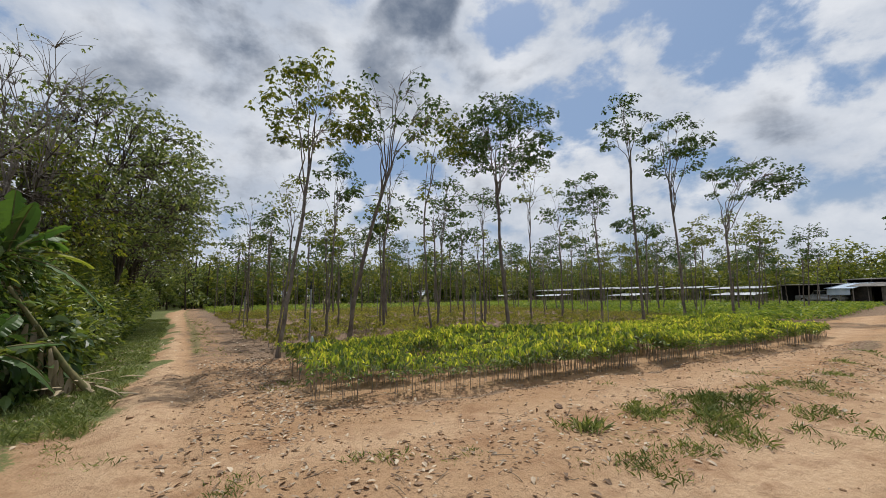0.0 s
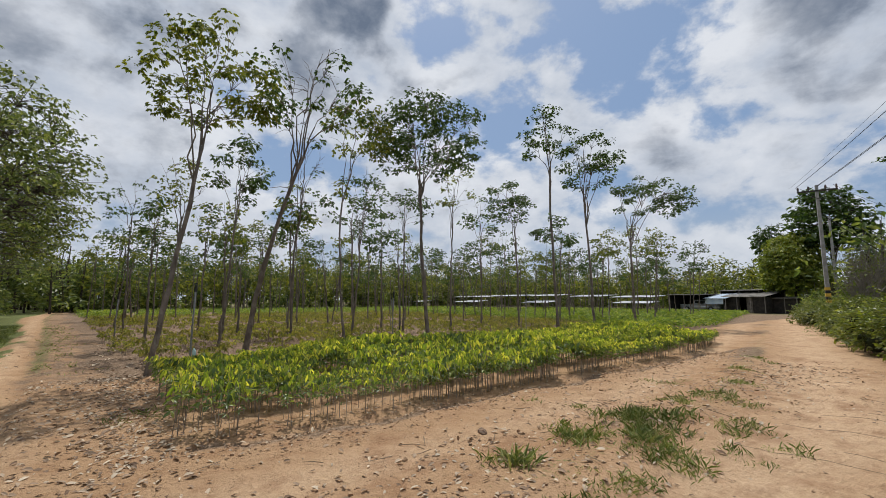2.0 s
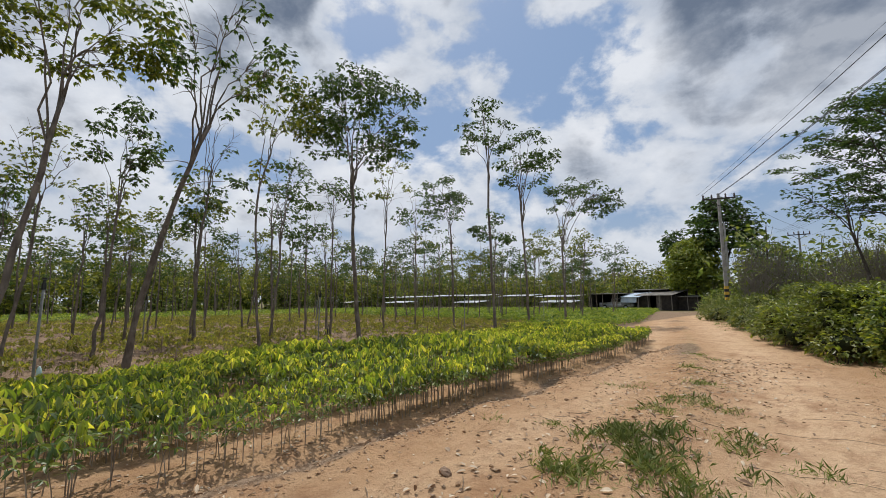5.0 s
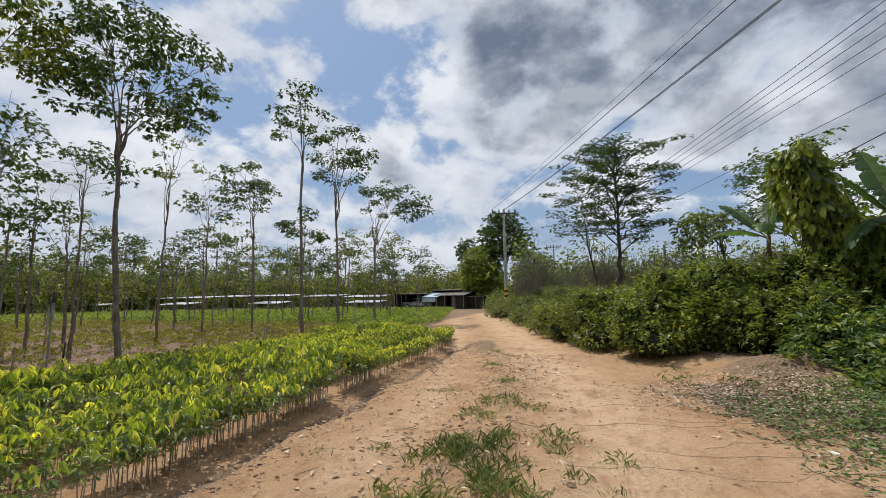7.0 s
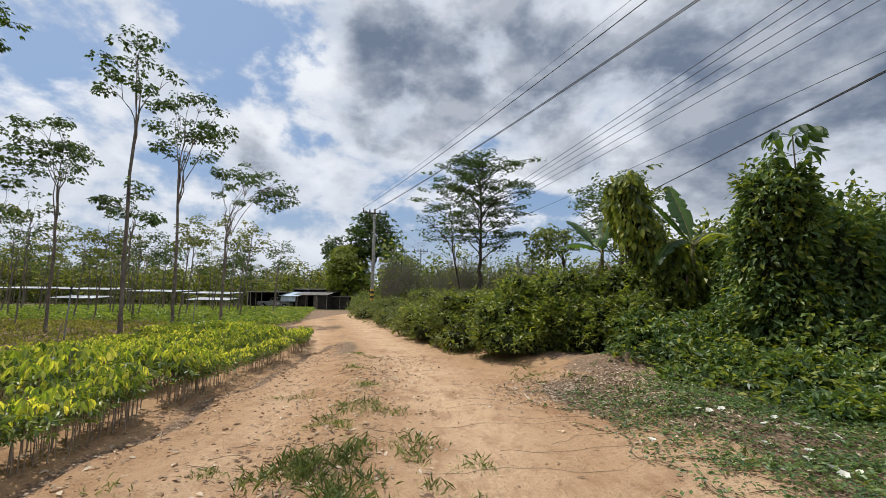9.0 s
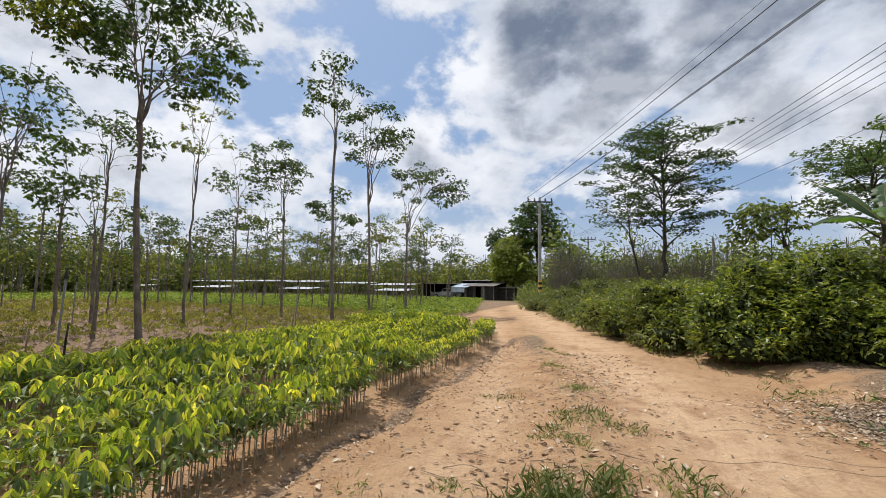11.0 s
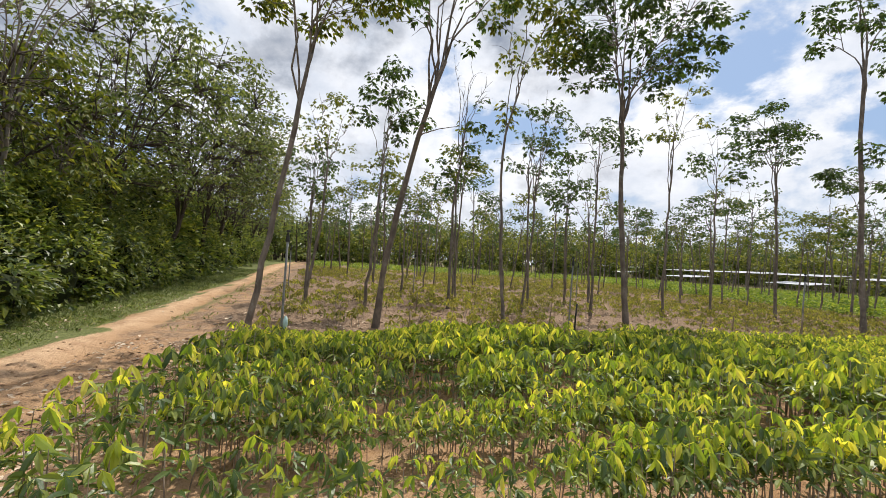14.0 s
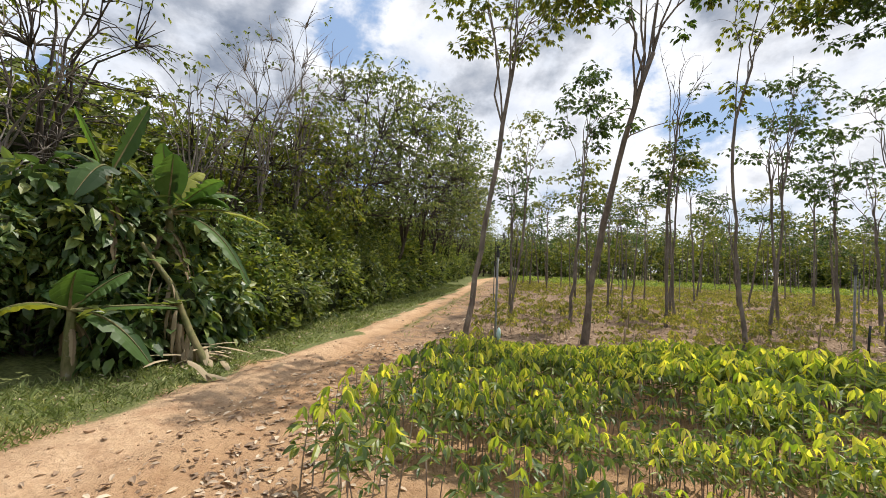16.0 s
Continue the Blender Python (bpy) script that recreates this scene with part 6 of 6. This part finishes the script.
def pickup(at, turn_):
    root = thing("pickup_truck", pose(at[0], at[1], gz(*at), 0, 0, turn_), "silver pickup truck parked under the carport", "car")
    bm = bmesh.new()
    side = [(-2.4, 0.55), (-2.4, 1.0), (-0.6, 1.02), (-0.45, 1.55), (0.75, 1.58), (1.35, 1.08), (2.3, 0.98), (2.45, 0.6), (2.4, 0.4), (-2.35, 0.4)]
    left = [bm.verts.new((x, -0.82, z)) for x, z in side]
    right = [bm.verts.new((x, 0.82, z)) for x, z in side]
    bm.faces.new(left)
    bm.faces.new(right[::-1])
    for i in range(len(side)):
        j = (i + 1) % len(side)
        bm.faces.new((left[j], left[i], right[i], right[j]))
    bmesh.ops.bevel(bm, geom=bm.edges[:], offset=0.05, segments=2, affect="EDGES")
    part("body", bm, CAR_PAINT, root, smooth=True)
    for y in (-0.845, 0.825):
        part("side_window", box(bmesh.new(), (-0.4, y, 1.12), (0.85, y + 0.02, 1.48)), GLASS, root)
    for x in (-1.5, 1.55):
        for y in (-0.78, 0.78):
            bm = bmesh.new()
            bmesh.ops.create_cone(bm, cap_ends=True, segments=20, radius1=0.36, radius2=0.36, depth=0.24, matrix=Matrix.Translation((x, y, 0.36)) @ Matrix.Rotation(radians(90), 4, "X"))
            wheel = part("wheel", bm, RUBBER, root)
            bm = bmesh.new()
            bmesh.ops.create_cone(bm, cap_ends=True, segments=14, radius1=0.2, radius2=0.18, depth=0.27, matrix=Matrix.Translation((x, y, 0.36)) @ Matrix.Rotation(radians(90), 4, "X"))
            part("rim", bm, ZINC, wheel)


pickup((-21.6, 60.2), -8)

# ================= nursery fittings =================


def sprinkler(x, y, tall, label="grey sprinkler riser pipe with a black head"):
    root = thing("sprinkler_pipe", (x, y, gz(x, y)), label, "pipe", "sprinkler pipes in the nursery")
    v, f3, f4 = tube([[0, 0, -0.1], [0.01, 0, tall * 0.5], [0.03, 0.01, tall - 0.12]], [0.019, 0.018, 0.018], 8)
    child("riser", mesh_of("riser", v, [f3, f4], PIPE_GREY, smooth=True), root)
    bm = bmesh.new()
    for z, r, d in ((tall - 0.09, 0.032, 0.10), (tall - 0.02, 0.020, 0.06), (tall + 0.03, 0.034, 0.03)):
        bmesh.ops.create_cone(bm, cap_ends=True, segments=10, radius1=r, radius2=r * 0.85, depth=d, matrix=Matrix.Translation((0.03, 0.01, z)))
    part("head", bm, BLACK_PLASTIC, root)


for x, y, tall in ((-8.66, 0.92, 1.85), (-10.4, 6.7, 1.75), (-10.5, 13.2, 1.7), (-10.5, 19.5, 1.7), (-17.0, 4.0, 1.7), (-17.0, 10.5, 1.7), (-17.2, -0.4, 1.7), (-24.0, 7.5, 1.6)):
    sprinkler(x, y, tall)


def stake(x, y, tall, lean, mat, label):
    rng = np.random.RandomState(int(abs(x * 100 + y * 10)))
    root = thing("stake", (x, y, gz(x, y)), label, "stake", "stakes in the nursery")
    v, f3, f4 = tube(bow([0, 0, -0.12], [lean[0], lean[1], tall], [lean[0] * 0.3, lean[1] * 0.3, tall * 0.5], rng, 6, 0.02), np.linspace(0.02, 0.014, 6), 6)
    child("shaft", mesh_of("shaft", v, [f3, f4], mat, smooth=True), root)


stake(-8.4, 5.72, 0.98, (0.03, 0.02), BLACK_PLASTIC, "black stake at the back of the bed")
for x, y, tall in ((-9.6, 3.0, 0.55), (-12.0, 7.0, 0.6), (-9.9, 9.6, 0.5), (-13.1, 3.6, 0.6), (-10.8, 11.4, 0.6), (-8.8, 11.0, 0.9), (-16.1, 6.1, 0.6), (-9.4, 14.4, 0.6)):
    stake(x, y, tall, (0.02, 0.03), STRAW, "thin weathered stick in the field soil")

bm = bmesh.new()
bmesh.ops.create_icosphere(bm, subdivisions=3, radius=1.0)
for v in bm.verts:
    c = v.co.copy()
    v.co = Vector((c.x * 0.04, c.y * 0.035, c.z * 0.10)) * (1 + 0.28 * noise.noise(c * 2.6) + 0.12 * noise.noise(c * 6))
bag = thing("plastic_bag", (-8.62, 0.98, gz(-8.62, 0.98) + 0.46), "crumpled pale turquoise plastic bag tied to the pipe", "bag")
part("bag_body", bm, BAG, bag, smooth=True)

# ================= loose ground things =================
rng = np.random.RandomState(91)
rock = thing("rock", (-2.41, 3.22, gz(-2.41, 3.22) + 0.015), "brown angular stone lying on the dirt track", "rock")
part("stone", lump((0.062, 0.05, 0.042), rng, 0.4, 3), STONE, rock)


def clods(spots, sizes, label):
    """Crumbs of earth, as one loose scatter."""
    heap = Heap()
    base = bmesh.new()
    bmesh.ops.create_icosphere(base, subdivisions=1, radius=1.0)
    base.verts.ensure_lookup_table()
    bv = np.array([v.co[:] for v in base.verts])
    bf = np.array([[v.index for v in f.verts] for f in base.faces])
    base.free()
    for (x, y), s in zip(spots, sizes):
        j = bv * (1 + rng.normal(0, 0.2, (len(bv), 1))) * [s, s * rng.uniform(0.6, 1.0), s * 0.6]
        a = rng.uniform(0, 6.28)
        j[:, :2] = j[:, :2] @ np.array([[math.cos(a), math.sin(a)], [-math.sin(a), math.cos(a)]])
        heap.put(j + [x, y, gz(x, y) + s * 0.2], bf)
    ob = new("earth_crumbs", heap.mesh("earth_crumbs", CLOD))
    tagged(ob, label, "earth", kind="stuff")


spots = [(-3.3 + rng.normal(0, 0.14), rng.uniform(0.3, 15)) for _ in range(700)] + [(rng.uniform(-3.4, 2.5), rng.uniform(-1.5, 9)) for _ in range(260)] + [(rng.normal(-1.5, 0.5), rng.uniform(0, 14)) for _ in range(700)]
spots += [(rng.uniform(-9, -3.5), rng.uniform(-2.6, 0.3)) for _ in range(380)] + [(rng.normal(3.5, 0.7), rng.normal(10.0, 0.6)) for _ in range(160)]
clods(spots, rng.gamma(1.6, 0.005, len(spots)) + 0.004, "loose orange earth crumbs on the track")
spots = [(-3.56 + 0.08 * math.sin(y * 2) + rng.normal(0, 0.06), y) for y in np.arange(0.4, 14, 0.16)]
clods(spots, rng.uniform(0.025, 0.06, len(spots)), "row of crumbled earth along the seedling bed")


def litter(count, area, label, size=0.085, mat=DRY_LEAF, shape=LEAF8):
    heap = Heap()
    p = np.array([area() for _ in range(count)])
    at = np.column_stack([p, ground_high(p[:, 0], p[:, 1]) + rng.uniform(0.006, 0.022, count)])
    way = np.column_stack([rng.normal(0, 1, (count, 2)), rng.normal(0, 0.14, count)])
    s = size * rng.uniform(0.4, 1.2, count)
    leaves(heap, shape, at, way, s, s * rng.uniform(0.3, 0.55, count), rng, rng.normal(0, 0.25, (count, 3)) + [0, 0, 1.0])
    tagged(new("leaf_litter", heap.mesh("leaf_litter", mat)), label, "fallen leaves", kind="stuff")


litter(2000, lambda: (-2.4 - 7 * rng.rand() ** 0.8, float(rng.normal(-0.15, 0.3)) - 0.9 * (rng.rand() < 0.25)), "brown fallen leaves beside the seedling bed")
litter(2300, lambda: (rng.normal(-1.6, 0.75), rng.uniform(-1.5, 13)), "brown fallen leaves along the crest of the track")
litter(2600, lambda: (rng.normal(2.1, 0.7), rng.normal(8.6, 0.6)), "brown and pale fallen leaves on the bare bank", 0.075)
litter(2200, lambda: (rng.normal(3.3, 0.8), rng.normal(7.6, 1.0)), "brown fallen leaves at the foot of the bushes")
litter(260, lambda: (rng.uniform(-4, 5), rng.uniform(-3, 10)), "scattered fallen leaves on the sandy track", 0.06)
litter(11000, lambda: (-8.8 - 22 * rng.rand() ** 1.2, rng.uniform(-0.8, 22)), "brown fallen leaves on the field soil", 0.12, shape=LEAF4)
litter(700, lambda: (rng.uniform(-16, -3.5), float(rng.normal(-3.2, 0.35))), "fallen leaves along the grassy verge")
litter(1500, lambda: (-3.55 + rng.normal(0, 0.25), rng.uniform(0.2, 14)), "dry leaf scraps along the foot of the seedling bed", 0.05, shape=LEAF4)
litter(900, lambda: (-4.2 + rng.normal(0, 0.45), rng.uniform(0.2, 14)), "fallen leaves under the seedlings", 0.075)


def tuft(heap, x, y, blades, tall, wide, rng):
    at = np.column_stack([x + rng.normal(0, wide, blades), y + rng.normal(0, wide, blades)])
    at = np.column_stack([at, ground_high(at[:, 0], at[:, 1])])
    way = spread(rng, blades, 0.45, 1.0)
    s = tall * rng.uniform(0.5, 1.2, blades)
    leaves(heap, LEAF4, at, way, s, 0.0012 + 0.0016 * rng.rand(blades), rng)


def grass_patch(spots, label):
    heap = Heap()
    for x, y, blades, tall, wide in spots:
        tuft(heap, x, y, blades, tall, wide, rng)
    tagged(new("grass", heap.mesh("grass", GRASS)), label, "grass", kind="stuff")


crest = []
for x, y, k, tall, wide in ((-1.6, 3.95, 16, 0.15, 0.09), (-1.5, 5.2, 24, 0.16, 0.11), (-0.8, 4.1, 13, 0.13, 0.10), (-1.55, 2.85, 7, 0.17, 0.04), (-1.4, 7.3, 10, 0.12, 0.09), (-2.5, 8.2, 6, 0.09, 0.07), (-0.6, 2.5, 10, 0.11, 0.10),
                           (-1.1, 4.6, 16, 0.15, 0.11), (-0.7, 3.2, 8, 0.10, 0.09), (-1.5, 1.2, 3, 0.09, 0.06), (-0.6, 5.8, 8, 0.12, 0.09), (-0.1, 5.1, 6, 0.12, 0.09), (-1.7, 6.6, 8, 0.12, 0.09), (-0.9, 7.1, 4, 0.09, 0.07), (-1.4, 8.7, 6, 0.1, 0.08),
                           (-2.3, 5.1, 2, 0.1, 0.05), (-3.1, 4.7, 1, 0.09, 0.03), (-1.9, -0.6, 4, 0.09, 0.07), (-1.7, 0.6, 4, 0.08, 0.08), (-3.1, -2.1, 5, 0.07, 0.1), (-5.5, -0.2, 5, 0.12, 0.1), (-2.0, 10.5, 6, 0.1, 0.1), (-2.3, 12.5, 6, 0.1, 0.1), (0.2, -0.2, 3, 0.1, 0.05)):
    for _ in range(k):
        crest.append((x + rng.normal(0, wide * 2.0), y + rng.normal(0, wide * 2.0), rng.randint(24, 44), tall * rng.uniform(0.35, 1.1), 0.085))
grass_patch(crest, "green grass tufts along the crest of the track")
verge = []
for _ in range(3600):
    x = -4.0 - 28 * rng.rand() ** 1.5
    verge.append((x, float(path_mid(x)) - rng.uniform(0.45, 2.0), rng.randint(5, 10), rng.uniform(0.05, 0.13), 0.06))
for _ in range(160):
    x = -9.5 - 22 * rng.rand()
    verge.append((x, float(path_mid(x)) + rng.normal(1.0, 0.25), rng.randint(5, 9), rng.uniform(0.05, 0.12), 0.06))
grass_patch(verge, "short green grass on the verge of the path")
verge = []
for _ in range(500):
    y = rng.uniform(4.5, 40)
    right = float(road_at(y)[2])
    verge.append((right + rng.normal(0.75, 0.35) + (0.8 if y < 9 else 0), y, rng.randint(5, 9), rng.uniform(0.06, 0.16), 0.06))
grass_patch(verge, "rough green grass at the foot of the bushes")


def ground_vines():
    heap, stems = Heap(), Heap()
    for _ in range(760):
        x = rng.uniform(1.8, 7.0)
        y = rng.uniform(3.6, 8.4)
        if x < 3.2 and rng.rand() < 0.5 + 0.3 * math.sin(x * 5 + y * 3):
            continue
        a = rng.uniform(0, 6.28)
        pts = np.array([[x + 0.16 * k * math.cos(a + 0.3 * math.sin(k)), y + 0.16 * k * math.sin(a + 0.3 * math.sin(k)), 0] for k in range(6)])
        pts[:, 2] = ground_high(pts[:, 0], pts[:, 1]) + 0.012
        stems.put(*tube(pts, np.full(6, 0.004), 3))
        at = np.repeat(pts, 5, 0) + rng.normal(0, 0.07, (30, 3)) * [1, 1, 0.2] + [0, 0, 0.03]
        leaves(heap, LEAF4, at, spread(rng, 30, -0.2, 0.5), rng.uniform(0.03, 0.075, 30), 0.034, rng)
    root = thing("ground_vines", (0, 0, 0), "creeping green vines over bare soil", "vine", kind="stuff")
    tagged(child("leaves", heap.mesh("leaves", VINE_LEAF), root), kind="stuff")
    tagged(child("runners", stems.mesh("runners", STRAW), root), kind="stuff")


ground_vines()


def flower_at(x, y):
    root = thing("white_flower", pose(x, y, gz(x, y) + 0.045, rng.normal(0, 14), rng.normal(0, 14), rng.uniform(0, 360)), "white trumpet flower of a creeping vine", "flower", "white flowers at the roadside")
    v = [(0, 0, -0.03)]
    for ring, (r, z) in enumerate(((0.012, 0.0), (0.045, 0.018))):
        v += [(r * (1 + 0.12 * math.cos(5 * a)) * math.cos(a), r * (1 + 0.12 * math.cos(5 * a)) * math.sin(a), z) for a in np.arange(10) * 2 * np.pi / 10]
    f3 = [(0, 1 + (k + 1) % 10, 1 + k) for k in range(10)]
    f4 = [(1 + k, 1 + (k + 1) % 10, 11 + (k + 1) % 10, 11 + k) for k in range(10)]
    child("petals", mesh_of("petals", v, [f3, f4], PETAL, smooth=True), root)


for x, y in ((2.0, 5.9), (3.1, 6.8), (3.2, 6.7), (3.4, 6.75), (3.1, 6.1), (3.6, 6.3), (3.2, 5.8), (3.9, 6.5), (4.0, 6.3), (4.05, 6.2), (3.5, 5.6), (3.3, 5.4), (3.35, 5.2), (4.4, 6.5), (4.2, 6.0), (3.3, 5.05), (3.5, 5.1), (4.8, 6.5), (4.9, 5.9), (4.4, 5.4), (5.2, 6.2)):
    flower_at(x, y)


def runners():
    """Thin dark trailing roots and twigs across the track."""
    heap = Heap()
    for x, y, a, long in ((-0.4, 6.6, 0.1, 1.8), (0.6, 7.0, -0.05, 1.9), (0.3, 5.7, 0.1, 1.7), (-0.5, 5.2, 0.05, 1.9), (0.9, 6.0, 0.4, 1.2), (0.2, 8.0, -0.1, 1.6), (0.9, 8.6, 0.1, 1.4), (-0.2, 7.5, 0.2, 1.4), (0.6, 4.6, -0.3, 1.6), (1.2, 4.2, 0.3, 1.5), (1.0, 9.4, 0.0, 1.3), (0.0, 9.0, -0.1, 1.3), (1.4, 5.2, 0.9, 1.0)):
        k = np.linspace(0, 1, 16)
        px = x + long * k * math.cos(a)
        py = y + long * k * math.sin(a) + 0.05 * np.sin(9 * k + x * 5) + 0.02 * np.sin(23 * k)
        heap.put(*tube(np.column_stack([px, py, ground_high(px, py) + 0.004]), np.full(16, 0.0019), 4))
    for _ in range(170):
        x, y = (rng.normal(-1.8, 0.8), rng.uniform(-1, 12)) if rng.rand() < 0.6 else (rng.normal(3.2, 0.8), rng.normal(8, 1))
        a, long = rng.uniform(0, 6.28), rng.uniform(0.08, 0.3)
        p = np.array([[x, y], [x + long * math.cos(a) * 0.5, y + long * math.sin(a) * 0.5 + 0.01], [x + long * math.cos(a), y + long * math.sin(a)]])
        heap.put(*tube(np.column_stack([p, ground_high(p[:, 0], p[:, 1]) + rng.uniform(0.004, 0.03, 3)]), [0.004, 0.004, 0.002], 4))
    tagged(new("twig_litter", heap.mesh("twig_litter", STRAW)), "thin trailing roots and dead twigs on the track", "twigs", kind="stuff")


runners()
stick = thing("fallen_stick", (5.2, 10.2, gz(5.2, 10.2)), "pale broken stick leaning in the vines", "stick")
v, f3, f4 = tube([[0.25, -0.1, 0.35], [0.1, 0, 0.6], [-0.1, 0.05, 0.95]], [0.02, 0.018, 0.012], 6)
child("wood", mesh_of("wood", v, [f3, f4], PALE_BARK, smooth=True), stick)
